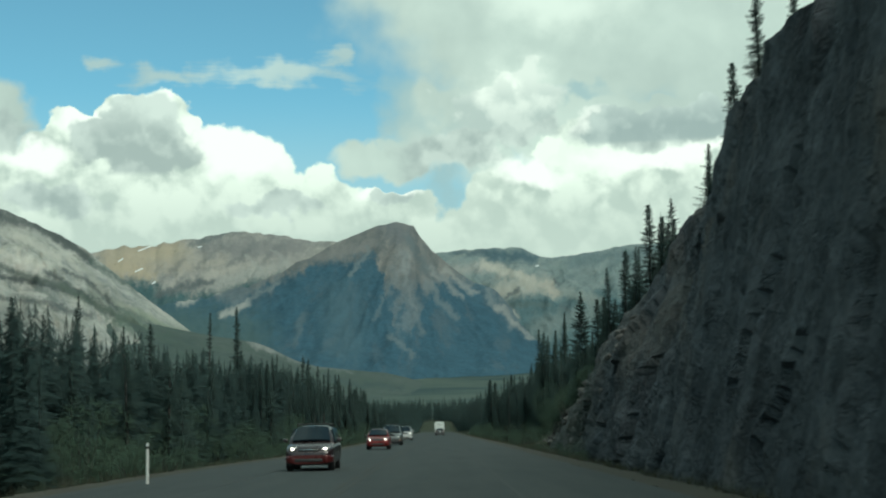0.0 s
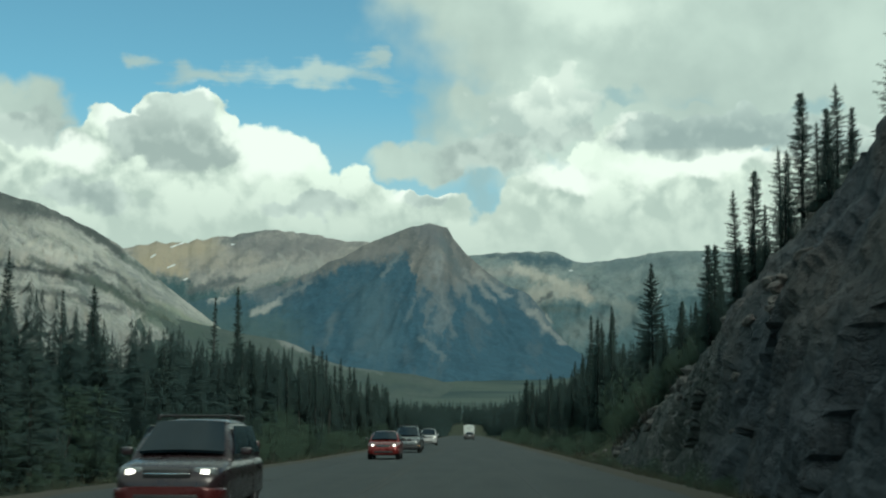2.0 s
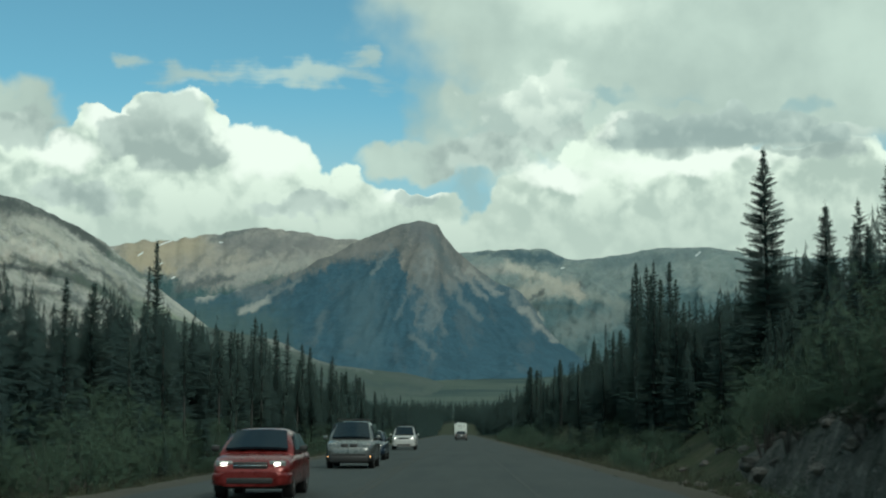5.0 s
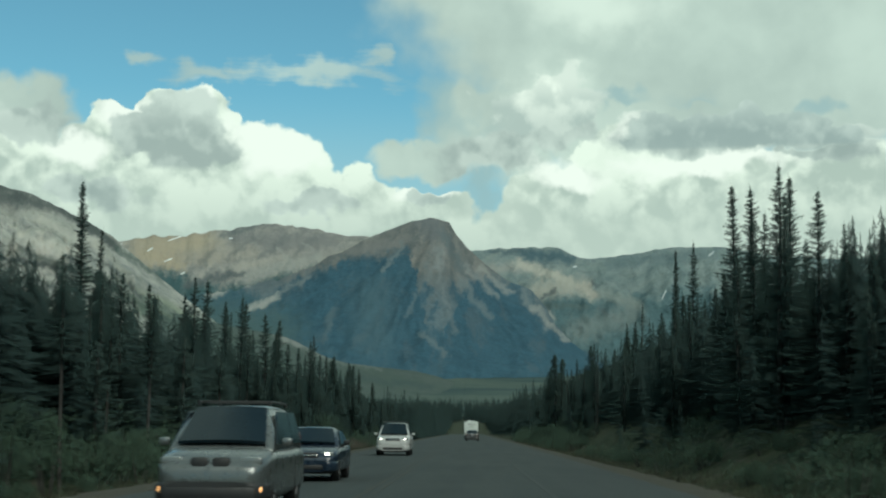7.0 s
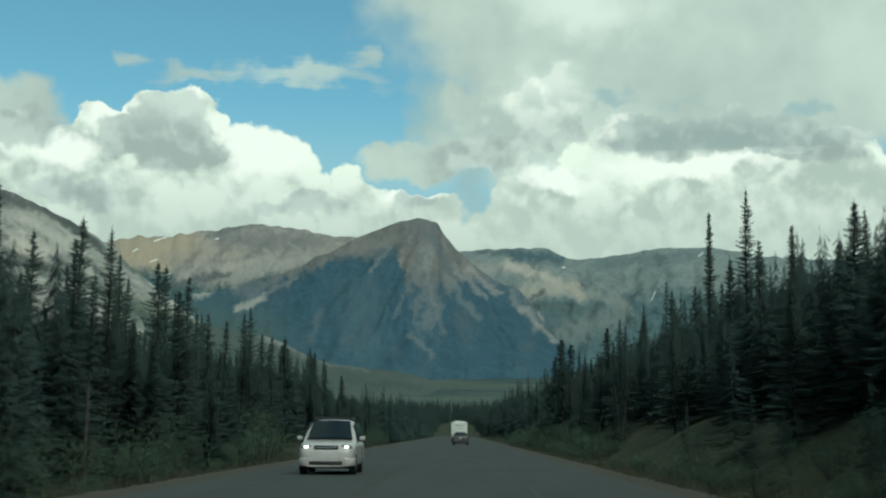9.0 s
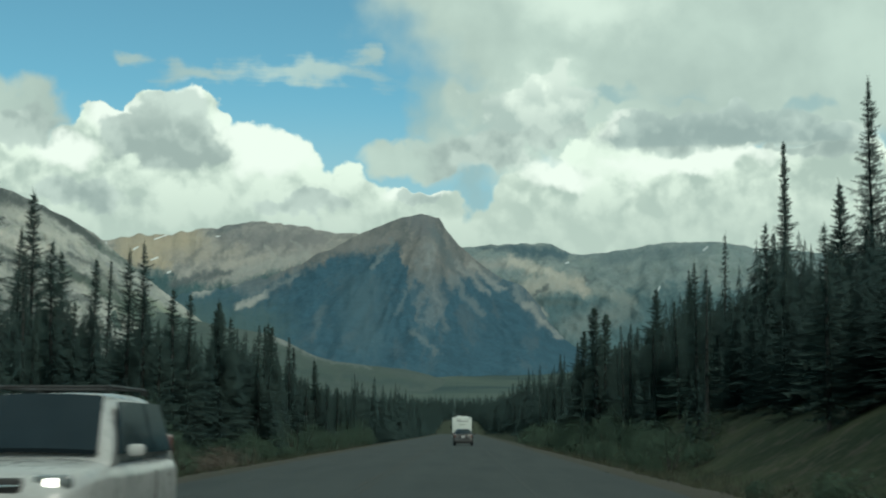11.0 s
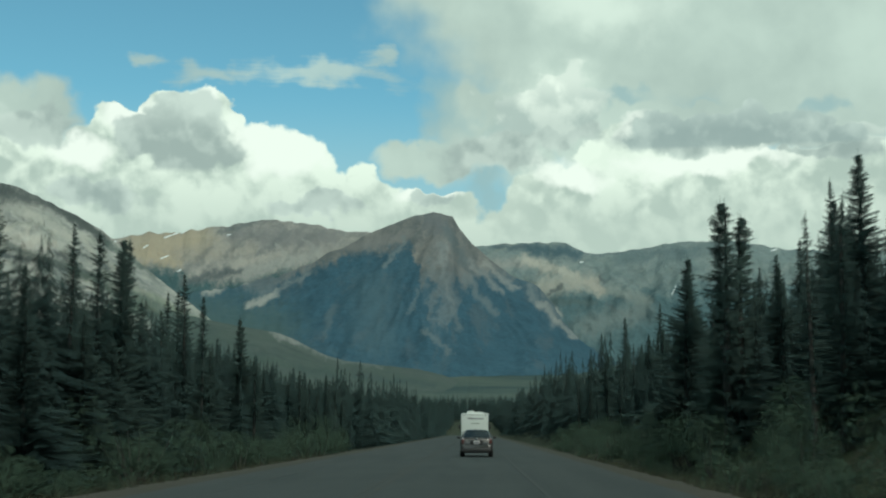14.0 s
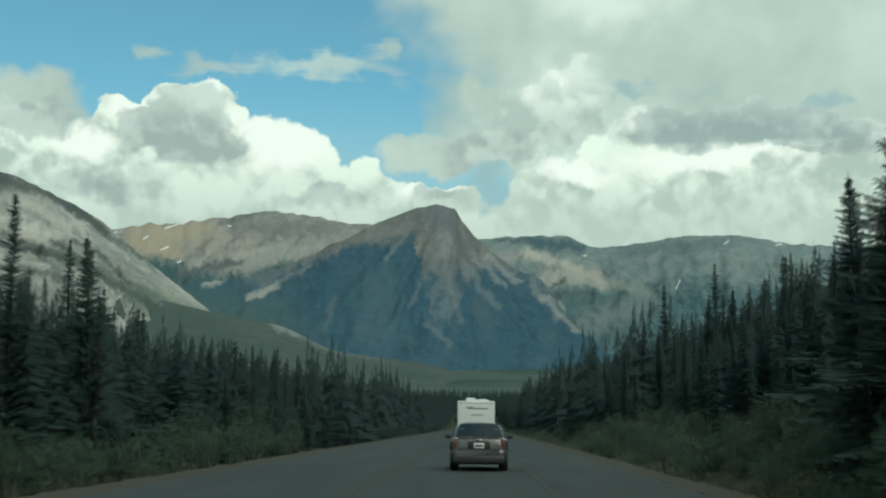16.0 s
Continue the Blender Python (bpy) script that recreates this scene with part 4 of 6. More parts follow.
# ---- trees ----


def trunk_mesh(height, radius, lean, seed):
    rnd = random.Random(seed)
    bm = bmesh.new()
    rings, sides = 7, 6
    prev = None
    for k in range(rings):
        h = k / (rings - 1)
        r = radius * (1 - h) ** 0.9 + 0.012
        cx, cy = lean * h * h + rnd.uniform(-0.02, 0.02), rnd.uniform(-0.02, 0.02)
        ring = [bm.verts.new((cx + r * math.cos(a), cy + r * math.sin(a), h * height - (0.25 if k == 0 else 0)))
                for a in [2 * math.pi * i / sides for i in range(sides)]]
        if prev:
            for i in range(sides):
                bm.faces.new((prev[i], prev[(i + 1) % sides], ring[(i + 1) % sides], ring[i]))
        prev = ring
    me = bpy.data.meshes.new("trunk")
    bm.to_mesh(me)
    bm.free()
    me.materials.append(BARK)
    me.shade_smooth()
    return me


def spruce_crown(height, base, reach, seed, gaps=0.12, bare_top=0.0, whorl=0.175, sprigs=7, full=1.0):
    """Whorls of drooping branches, each with side sprigs; short towards the tip, ragged, with gaps."""
    rnd = np.random.default_rng(seed)
    verts, faces = [], []

    def tri(a, b, c):
        k = len(verts)
        verts.extend((a, b, c))
        faces.append((k, k + 1, k + 2))

    z = base
    lobes = rnd.uniform(0.75, 1.25, 6)
    while z < height * (1 - bare_top):
        h = (z - base) / (height - base)
        # a narrow knobbly spire over a broad skirt
        swell = (0.14 * (1 - h) ** 0.5 + 0.86 * (1 - h) ** 1.05) * (0.62 + 0.38 * min(1.0, h * 5 + 0.2))
        clump = 0.84 + 0.22 * math.sin(z * 2.3 + seed) * math.sin(z * 0.9 + 2.0 * seed)
        r = (reach * swell + 0.12) * clump * (0.85 + 0.3 * rnd.random())
        count = max(4, int((5 + 4 * (1 - h)) * full))
        start = rnd.uniform(0, 6.283)
        for k in range(count):
            if rnd.random() < gaps:
                continue
            a = start + 6.283 * k / count + rnd.normal(0, 0.25)
            length = r * lobes[int(a / 6.2832 * 6) % 6] * rnd.uniform(0.45, 1.25)
            d = np.array([math.cos(a), math.sin(a), 0.0])
            s = np.array([-d[1], d[0], 0.0])
            droop = rnd.uniform(0.15, 0.55) * (1 - 0.9 * h)
            lift = 0.5 * h
            at = np.array([0, 0, z + rnd.normal(0, 0.06)])

            def axis(t):
                return at + d * length * t + np.array([0, 0, length * (lift * t - droop * t + 0.35 * droop * t * t)])
            w = 0.06 + 0.13 * length
            tri(tuple(axis(0.02) + s * w), tuple(axis(0.02) - s * w), tuple(axis(1.0)))
            for j in range(sprigs):
                t = 0.14 + 0.80 * (j + rnd.random() * 0.6) / sprigs
                side = 1 if (j + k) % 2 else -1
                p = axis(t)
                q = axis(min(1.0, t + 0.24))
                size = (0.12 + 0.19 * length * (1.05 - t)) * rnd.uniform(0.7, 1.3)
                tip = 0.5 * (p + q) + s * side * size + d * size * 0.5 + np.array([0, 0, -size * rnd.uniform(0.1, 0.6)])
                tri(tuple(p), tuple(q), tuple(tip))
                if j % 2 == 0:
                    low = p + d * size * 0.3 + np.array([0, 0, -size * rnd.uniform(0.6, 1.2)]) + s * rnd.normal(0, 0.1) * size
                    tri(tuple(p - s * 0.09), tuple(q + s * 0.09), tuple(low))
        z += whorl * rnd.uniform(0.7, 1.3) * (1.15 - 0.45 * h)
    for _ in range(7):
        a, zz = rnd.uniform(0, 6.283), height * (1 - bare_top) - rnd.random() * 0.5
        tri((0.03, 0, zz), (-0.03, 0.02, zz), (0.12 * math.cos(a), 0.12 * math.sin(a), zz + 0.5))
    me = bpy.data.meshes.new("crown")
    me.from_pydata(verts, [], faces)
    me.materials.append(NEEDLES)
    return me


def make_spruce(height, reach, seed, label, base=0.08, **more):
    tree = new("spruce_tree")
    tagged(tree, label, "tree", "roadside spruces")
    t = new("trunk", trunk_mesh(height * 0.99, (0.035 + height * 0.0105) * (0.6 if base > 0.5 else 1.0), 0.1, seed))
    c = new("crown", spruce_crown(height, height * base, reach, seed, **more))
    for ob in (t, c):
        ob.parent = tree
    return tree


SLIM = "slender dark green spruce with a narrow ragged spire"
BROAD = "full dark green spruce with drooping branches"
DEAD = "tall thin spruce with a sparse half-bare top"
YOUNG = "young bushy spruce at the edge of the road"
KINDS = {  # height, reach of the branches, label and shape of each kind
    "slim_a": make_spruce(13, 2.7, 11, SLIM, gaps=0.06, whorl=0.19, sprigs=6), "slim_b": make_spruce(15, 2.85, 12, SLIM, gaps=0.09, whorl=0.20, sprigs=6),
    "slim_c": make_spruce(11, 2.35, 13, SLIM, gaps=0.08, whorl=0.18, sprigs=6),
    "broad_a": make_spruce(13, 3.0, 14, BROAD, gaps=0.04, full=1.15, whorl=0.20, sprigs=11), "broad_b": make_spruce(10, 2.6, 15, BROAD, gaps=0.04, full=1.15, whorl=0.19, sprigs=10),
    "dead_a": make_spruce(17, 1.45, 16, DEAD, base=0.12, gaps=0.20, bare_top=0.02, whorl=0.22),
    "dead_b": make_spruce(15, 1.3, 17, DEAD, base=0.2, gaps=0.3, bare_top=0.05, whorl=0.25),
    "column": make_spruce(17, 1.4, 21, "tall columnar dark green spruce above the woods", base=0.08, gaps=0.05, whorl=0.18, full=1.2),
    "stout": make_spruce(6, 1.4, 20, "stout dense spruce on the rocky ledge", base=0.04, gaps=0.06, whorl=0.15, sprigs=8),
    "pole": make_spruce(11, 1.3, 23, "slim spruce with a long bare grey trunk", base=0.58, gaps=0.15, whorl=0.2),
    "young_a": make_spruce(5, 1.5, 18, YOUNG, base=0.03), "young_b": make_spruce(7, 1.7, 19, YOUNG, base=0.04)}
SIZE = {"pole": 11, "slim_a": 13, "slim_b": 15, "slim_c": 11, "broad_a": 13, "broad_b": 10, "dead_a": 17, "column": 17, "dead_b": 15, "young_a": 5, "young_b": 7, "stout": 6}
used = set()


def stand_z(x, y):
    """What a tree stands on: the cutting's top, or the ground."""
    z = float(ground_z(x, y))
    if y < 139 and x > 8:
        z = max(z, cliff_z(x, y))
    return z


def plant(kind, x, y, height, turn=None, z=None):
    ob = KINDS[kind]
    rnd = random.Random(int(x * 91 + y * 57))
    s = height / SIZE[kind]
    turn = rnd.uniform(0, 360) if turn is None else turn
    z = stand_z(x, y) if z is None else z
    wide = s * rnd.uniform(0.92, 1.1)
    m = Matrix.LocRotScale((x, y, z - 0.1), Euler((radians(rnd.uniform(-1.5, 1.5)), radians(rnd.uniform(-1.5, 1.5)), radians(turn))), (1, 1, 1))
    if kind in used:
        ob = copy_thing(ob, m)
    ob.matrix_basis = m
    ob.scale = (wide, wide, s)
    used.add(kind)
    return ob


def plant_top(kind, x, y, top):
    plant(kind, x, y, top - stand_z(x, y))


# trees that stand out along the drive
HEROES = (("broad_a", 13.9, 140.9, 14.3), ("stout", 12.1, 82.7, 13.8), ("slim_a", 15.4, 81.8, 17.2), ("slim_b", 21.6, 251.4, 20.0),
          ("column", -29.5, 217.0, 19.8), ("slim_b", 11.6, 163.5, 11.7), ("column", 24.8, 287.0, 23.5), ("slim_a", 12.3, 176.1, 13.1),
          ("slim_c", 12.7, 162.0, 10.4), ("stout", 10.1, 285.1, 10.5), ("slim_b", -31.5, 277.8, 15.6), ("broad_b", 9.8, 295.1, 9.5))
MORE_HEROES = (("slim_a", -17.0, 294.3, 7.4), ("slim_b", -32.1, 323.5, 15.9), ("broad_b", -13.6, 312.4, 7.9), ("slim_b", 22.1, 316.8, 16.9),
               ("slim_a", 24.5, 337.2, 15.9), ("slim_b", -29.2, 365.0, 14.4), ("slim_a", -17.4, 311.4, 9.5), ("dead_a", -35.4, 319.5, 18.5),
               ("dead_b", 21.6, 295.6, 18.1), ("dead_a", -42.5, 272.0, 24.0), ("broad_b", 12.0, 307.5, 9.4), ("slim_b", 20.0, 383.0, 15.0))
LAST_HEROES = (("slim_a", 19.4, 136.6, 15.0), ("slim_b", 20.8, 136.0, 15.7), ("slim_c", 18.2, 137.0, 12.7), ("slim_c", 17.2, 138.0, 11.4),
               ("broad_b", 15.6, 137.0, 11.0), ("slim_b", 16.5, 112.0, 14.3), ("slim_b", 17.2, 110.0, 17.0), ("slim_a", 14.0, 202.0, 10.3),
               ("broad_b", 14.0, 193.0, 9.8), ("slim_c", 14.0, 209.0, 10.5), ("slim_a", -20.0, 216.0, 12.4), ("slim_b", -20.0, 226.0, 11.7),
               ("slim_a", -22.0, 249.0, 13.5), ("slim_c", -18.0, 240.0, 9.3), ("slim_c", -20.0, 207.0, 10.4), ("stout", 13.6, 72.0, 14.2),
               ("stout", 14.8, 86.0, 13.2), ("slim_c", 16.5, 92.0, 13.0), ("young_a", 13.4, 98.0, 9.0), ("slim_a", 18.0, 401.0, 14.9),
               ("stout", 11.9, 57.0, 15.6), ("stout", 9.8, 43.0, 14.6), ("stout", 10.4, 36.0, 15.5), ("stout", 10.9, 286.3, 10.1))
CLUMPS = (("stout", 12.7, 81.0, 12.9), ("stout", 13.4, 84.5, 13.0), ("stout", 12.9, 78.5, 12.4), ("slim_a", 12.8, 174.0, 12.6), ("slim_b", 13.2, 177.5, 12.4), ("slim_a", 13.6, 171.0, 12.6), ("slim_c", 11.6, 172.0, 9.0), ("slim_b", 14.2, 180.0, 12.3),
          ("slim_a", 12.3, 165.5, 10.9), ("slim_b", 13.4, 160.0, 9.0), ("slim_c", 12.5, 157.0, 7.8), ("broad_b", 12.2, 168.0, 8.6), ("broad_b", 13.0, 183.0, 9.6),
          ("broad_b", 12.6, 154.0, 7.2), ("broad_b", 14.5, 150.0, 8.0))
LEFT_ROW = (("slim_a", 164, 7.5), ("slim_c", 167, 7.7), ("slim_a", 177, 8.3), ("slim_b", 187, 9.7), ("slim_a", 198, 9.0), ("slim_b", 203, 10.0), ("slim_c", 211, 9.4),
            ("broad_b", 215, 8.5), ("slim_a", 220, 9.8), ("slim_c", 229, 8.4), ("slim_a", 235, 8.5), ("slim_b", 237.5, 9.2), ("slim_b", 241, 9.9), ("slim_c", 249, 8.5),
            ("slim_a", 252, 8.6), ("broad_b", 263, 9.1), ("slim_c", 266, 8.6), ("slim_a", 269, 9.0), ("slim_c", 273, 8.8), ("slim_b", 278, 8.8), ("slim_a", 282, 9.0),
            ("broad_b", 286, 9.2), ("slim_a", 291, 9.8), ("slim_c", 295, 7.4), ("slim_b", 301, 9.4), ("slim_c", 298, 7.2), ("slim_a", 309, 9.0))
for y, top in ((146, 6.2), (152.5, 6.8), (158, 6.0), (165.5, 6.6), (191, 6.8)):
    plant_top("pole", -13.2 - 0.5 * math.sin(y * 2.3), y, top)
for kind, y, top in LEFT_ROW:
    plant_top(kind, -15.0 + 0.6 * math.sin(y * 1.7), y, top)
for kind, x, y, top in HEROES + MORE_HEROES + LAST_HEROES + CLUMPS:
    plant_top(kind, x, y, top)
# the rest of the first rows on both sides
rng = random.Random(5)
for k in range(112):
    y = 24 + 400 * (k + rng.random()) / 112
    x = -11.8 - abs(rng.gauss(0, 1)) * 9
    top = 1.3 - x * (rng.uniform(0.20, 0.34) if y < 120 else rng.uniform(0.25, 0.42))
    h = min(top, 17) + 0.2
    plant(rng.choice(["slim_a", "slim_b", "slim_c", "slim_a", "broad_b", "dead_b", "dead_a"] if h > 7 else ["young_b", "slim_c", "young_a", "broad_b"]), x, y, h)
for k in range(92):
    y = 138 + 300 * (k + rng.random()) / 92
    x = 10.8 + abs(rng.gauss(0, 1)) * 7
    h = max(3.5, 1.45 + x * rng.uniform(0.36, 0.60) - stand_z(x, y)) + 2.2 * math.exp(-((y - 272) / 55) ** 2)
    plant(rng.choice(["slim_a", "slim_b", "slim_c", "slim_a", "broad_b", "dead_b"] if h > 6 else ["young_b", "slim_c", "broad_b"]), x, y, h)
for k in range(26):
    y = 45 + 92 * (k + rng.random()) / 26
    x = crest_line(y)[0] + 1.2 + abs(rng.gauss(0, 1)) * 5
    plant(rng.choice(["stout", "broad_b", "young_a", "slim_c", "stout"]), x, y, rng.uniform(3.0, 5.5))
for k in range(44):          # the wooded slope above the lower lip
    y = 80 + 52 * (k + rng.random()) / 44
    lx, cx = lip_line(y)[0], crest_line(y)[0]
    x = lx + 0.9 + (cx - lx) * rng.random() ** 0.8
    plant(rng.choice(["stout", "broad_b", "young_b", "slim_c", "slim_a"]), x, y, rng.uniform(2.6, 5.2))


def make_forest(name, label, spots, seed, mat, rings=22, per=6, spread=1.0, full=1.0):
    """Deep woods: many small trees joined, each a trunk and ragged whorls."""
    rnd = np.random.default_rng(seed)
    spots = np.array(spots)
    n = len(spots)
    h = (np.arange(rings) + 0.4) / rings
    v, f = [], []
    H = spots[:, 2]
    base = ground_z(spots[:, 0], spots[:, 1])
    slim = rnd.uniform(0.13, 0.24, n) * full
    z = base[:, None, None] + H[:, None, None] * (0.06 + 0.90 * h[None, :, None]) + rnd.normal(0, 0.30, (n, rings, per))
    r = H[:, None, None] * slim[:, None, None] * (0.2 * (1 - h) ** 0.5 + 0.8 * (1 - h) ** 1.1 + 0.03)[None, :, None] * rnd.uniform(0.4, 1.35, (n, rings, per))
    a = rnd.uniform(0, 6.283, (n, rings, 1)) + 6.283 * np.arange(per)[None, None, :] / per + rnd.normal(0, 0.3, (n, rings, per))
    half = rnd.uniform(0.25, 0.55, (n, rings, per)) * spread
    up = H[:, None, None] * 0.9 / rings
    cx, cy = spots[:, 0][:, None, None], spots[:, 1][:, None, None]
    p0 = np.stack([cx + 0 * a, cy + 0 * a, z + up], -1)
    p1 = np.stack([cx + r * np.cos(a - half), cy + r * np.sin(a - half), z - 0.8 / rings * H[:, None, None]], -1)
    p2 = np.stack([cx + r * 1.1 * np.cos(a + half), cy + r * 1.1 * np.sin(a + half), z - 0.4 / rings * H[:, None, None]], -1)
    tri = np.stack([p0, p1, p2], -2).reshape(-1, 3)
    tip0 = np.stack([spots[:, 0] - 0.1, spots[:, 1], base + H * 0.93], -1)
    tip1 = np.stack([spots[:, 0] + 0.1, spots[:, 1], base + H * 0.93], -1)
    tip2 = np.stack([spots[:, 0], spots[:, 1], base + H * 1.0], -1)
    tri = np.concatenate([tri, np.stack([tip0, tip1, tip2], 1).reshape(-1, 3)])
    faces = np.arange(len(tri)).reshape(-1, 3)
    tagged(mesh_object(name, tri, faces, mat, None, False), label, "woods", kind="stuff")


def scatter():
    rnd = random.Random(9)
    near, far = [], []
    for _ in range(2600):          # behind the first rows
        y = rnd.uniform(10, 720)
        if rnd.random() < 0.5:
            x = -17 - rnd.random() ** 1.4 * 60
            near.append((x, y, min(15.0, 1.4 - x * rnd.uniform(0.2, 0.36))))
        elif y > 142:
            x = 15.5 + rnd.random() ** 1.4 * 60
            near.append((x, y, max(5.0, min(13.0, x * rnd.uniform(0.34, 0.54) - float(ground_z(x, y)) + 1.4)) + 2.0 * math.exp(-((y - 272) / 55) ** 2)))
    for _ in range(520):          # edge rows farther on
        y = rnd.uniform(400, 1000)
        s = rnd.choice((-1, 1))
        far.append((-11 - rnd.random() * 8 if s < 0 else 9 + rnd.random() * 8, y, rnd.uniform(6, 11)))
    for _ in range(900):         # undergrowth of small trees at both edges
        y = rnd.uniform(20, 480)
        if rnd.random() < 0.5:
            near.append((-11.5 - rnd.random() * 12, y, rnd.uniform(1.6, 4.6)))
        elif y > 141 and not 203 < y < 234:
            near.append((9.2 + rnd.random() * 13, y, rnd.uniform(1.6, 4.4)))
        elif y > 141:
            near.append((14.0 + rnd.random() * 9, y, rnd.uniform(2.0, 4.4)))
    for _ in range(330):          # close stands beside the road
        y = rnd.uniform(160, 335)
        x = -14.2 - rnd.random() * 5
        near.append((x, y, rnd.uniform(4.6, 7.2) - 0.14 * (x + 15) + 1.5 * math.exp(-((y - 277) / 15) ** 2)))
    for _ in range(900):          # thickets on the bank
        y = rnd.uniform(142, 360)
        x = 12.5 + rnd.random() * 11
        near.append((x, y, max(2.5, x * rnd.uniform(0.26, 0.40) - float(ground_z(x, y)) + 1.2) + 2.0 * math.exp(-((y - 272) / 55) ** 2)))
    for _ in range(300):          # the dense stand after the cutting
        y = rnd.uniform(146, 212)
        x = 12.6 + rnd.random() * 10
        near.append((x, y, max(3.0, rnd.uniform(7.2, 10.2) * min(1.0, (x - 4) / 11) - float(ground_z(x, y)))))
    for _ in range(150):          # and the one across the road
        y = rnd.uniform(148, 206)
        x = -16.5 - rnd.random() * 9
        near.append((x, y, rnd.uniform(6.6, 9.6) - 0.12 * (x + 16)))
    for _ in range(420):          # where the road bends out of sight
        far.append((rnd.uniform(-70, 70), rnd.uniform(1010, 1120), rnd.uniform(8, 14)))
    for _ in range(360):
        far.append((rnd.choice((-1, 1)) * rnd.uniform(10.5, 17), rnd.uniform(380, 1000), rnd.uniform(5, 10)))
    for _ in range(2700):         # woods across the valley where the road bends away
        y = rnd.uniform(820, 1700)
        x = rnd.uniform(-420, 420) * (0.4 + 0.6 * rnd.random())
        if abs(x) < 14 and y < 1000:
            continue
        far.append((x, y, rnd.uniform(7, 12)))
    return near, far


near_woods, far_woods = scatter()
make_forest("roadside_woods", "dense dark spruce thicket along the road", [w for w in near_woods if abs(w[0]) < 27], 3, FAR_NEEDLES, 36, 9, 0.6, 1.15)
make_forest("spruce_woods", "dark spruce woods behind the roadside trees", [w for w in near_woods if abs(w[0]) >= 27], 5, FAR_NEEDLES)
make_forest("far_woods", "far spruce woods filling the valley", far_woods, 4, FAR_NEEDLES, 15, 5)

# ---- small roadside things ----


def join_tris(name, tris, mat, parent=None):
    v = np.asarray(tris).reshape(-1, 3)
    return mesh_object(name, v, np.arange(len(v)).reshape(-1, 3), mat, parent, False)


def leaf_cloud(rnd, count, radius, height, size):
    """Leaf triangles in an uneven dome made of several lobes."""
    lobes = [(rnd.normal(0, 0.45) * radius, rnd.normal(0, 0.45) * radius, rnd.uniform(0.35, 0.75) * height, rnd.uniform(0.35, 0.6)) for _ in range(7)]
    tris = []
    for _ in range(count):
        lx, ly, lz, lr = lobes[rnd.integers(7)]
        d = rnd.normal(0, 1, 3)
        d /= np.linalg.norm(d)
        p = np.array([lx, ly, lz]) + d * np.array([radius, radius, height * 0.8]) * lr * rnd.uniform(0.6, 1.0)
        p[2] = max(p[2], 0.03)
        a, b = rnd.normal(0, size, 3), rnd.normal(0, size, 3)
        tris.append((p - a * 0.5, p + a * 0.5, p + b + np.array([0, 0, size * 0.4])))
    return tris


def make_shrub(seed, radius, height, label):
    rnd = np.random.default_rng(seed)
    shrub = tagged(new("willow_shrub"), label, "shrub", "verge shrubs")
    join_tris("foliage", leaf_cloud(rnd, 1800, radius, height, 0.058), LEAVES, shrub)
    stems = []
    for _ in range(9):
        a, r = rnd.uniform(0, 6.283), rnd.uniform(0.2, 0.7) * radius
        tip = np.array([r * math.cos(a), r * math.sin(a), height * rnd.uniform(0.5, 0.9)])
        foot = np.array([0.1 * math.cos(a), 0.1 * math.sin(a), -0.1])
        for k in range(3):
            e = np.array([math.cos(2.1 * k), math.sin(2.1 * k), 0]) * 0.025
            f = np.array([math.cos(2.1 * k + 2.1), math.sin(2.1 * k + 2.1), 0]) * 0.025
            stems.append((foot + e, foot + f, tip))
    join_tris("woody_base", stems, BARK, shrub)
    return shrub


SHRUBS = [make_shrub(31, 0.9, 1.1, "low leafy willow shrub on the grassy verge"), make_shrub(32, 1.2, 1.6, "rounded willow shrub on the grassy verge"),
          make_shrub(33, 0.8, 1.9, "upright willow shrub at the edge of the woods")]
placed = set()
rng = random.Random(77)


def put_shrub(x, y, s):
    k = rng.randrange(3)
    m = Matrix.LocRotScale((x, y, stand_z(x, y) - 0.05), Euler((0, 0, rng.uniform(0, 6.28))), (1, 1, 1))
    ob = copy_thing(SHRUBS[k], m) if k in placed else SHRUBS[k]
    ob.matrix_basis = m
    ob.scale = (s * rng.uniform(0.8, 1.3), s * rng.uniform(0.8, 1.3), s)
    placed.add(k)


for k in range(70):
    y = 14 + 330 * (k + rng.random()) / 70
    put_shrub(-10.4 - abs(rng.gauss(0, 1.6)), y, rng.uniform(0.45, 1.05))
for k in range(46):
    y = 18 + 150 * (k + rng.random()) / 46
    put_shrub(-11.6 - 1.2 * (y < 90) - abs(rng.gauss(0, 1.2)), y, rng.uniform(1.1, 1.9))
for k in range(44):
    y = 168 + 190 * (k + rng.random()) / 44
    put_shrub(-11.0 - abs(rng.gauss(0, 1.3)), y, rng.uniform(1.0, 1.8))
for k in range(30):
    y = 234 + 130 * (k + rng.random()) / 30
    put_shrub(8.6 + abs(rng.gauss(0, 1.3)), y, rng.uniform(0.9, 1.6))
for k in range(26):
    y = 98 + 46 * (k + rng.random()) / 26
    put_shrub(foot_line(min(y, 138)) + 0.6 + abs(rng.gauss(0, 2.0)), y, rng.uniform(0.8, 1.6))
for k in range(62):
    y = 136 + 240 * (k + rng.random()) / 62
    if 206 < y < 232 and rng.random() < 0.8:
        continue
    put_shrub(7.4 + abs(rng.gauss(0, 1.7)), y, rng.uniform(0.5, 1.15))
for k in range(14):
    put_shrub(6.2 + abs(rng.gauss(0, 0.3)), rng.uniform(58, 132), rng.uniform(0.3, 0.6))


DRY = [make_shrub(41, 1.1, 0.9, "low dry brown bush on the roadside verge"), make_shrub(42, 1.3, 1.1, "low dry brown bush on the roadside verge")]
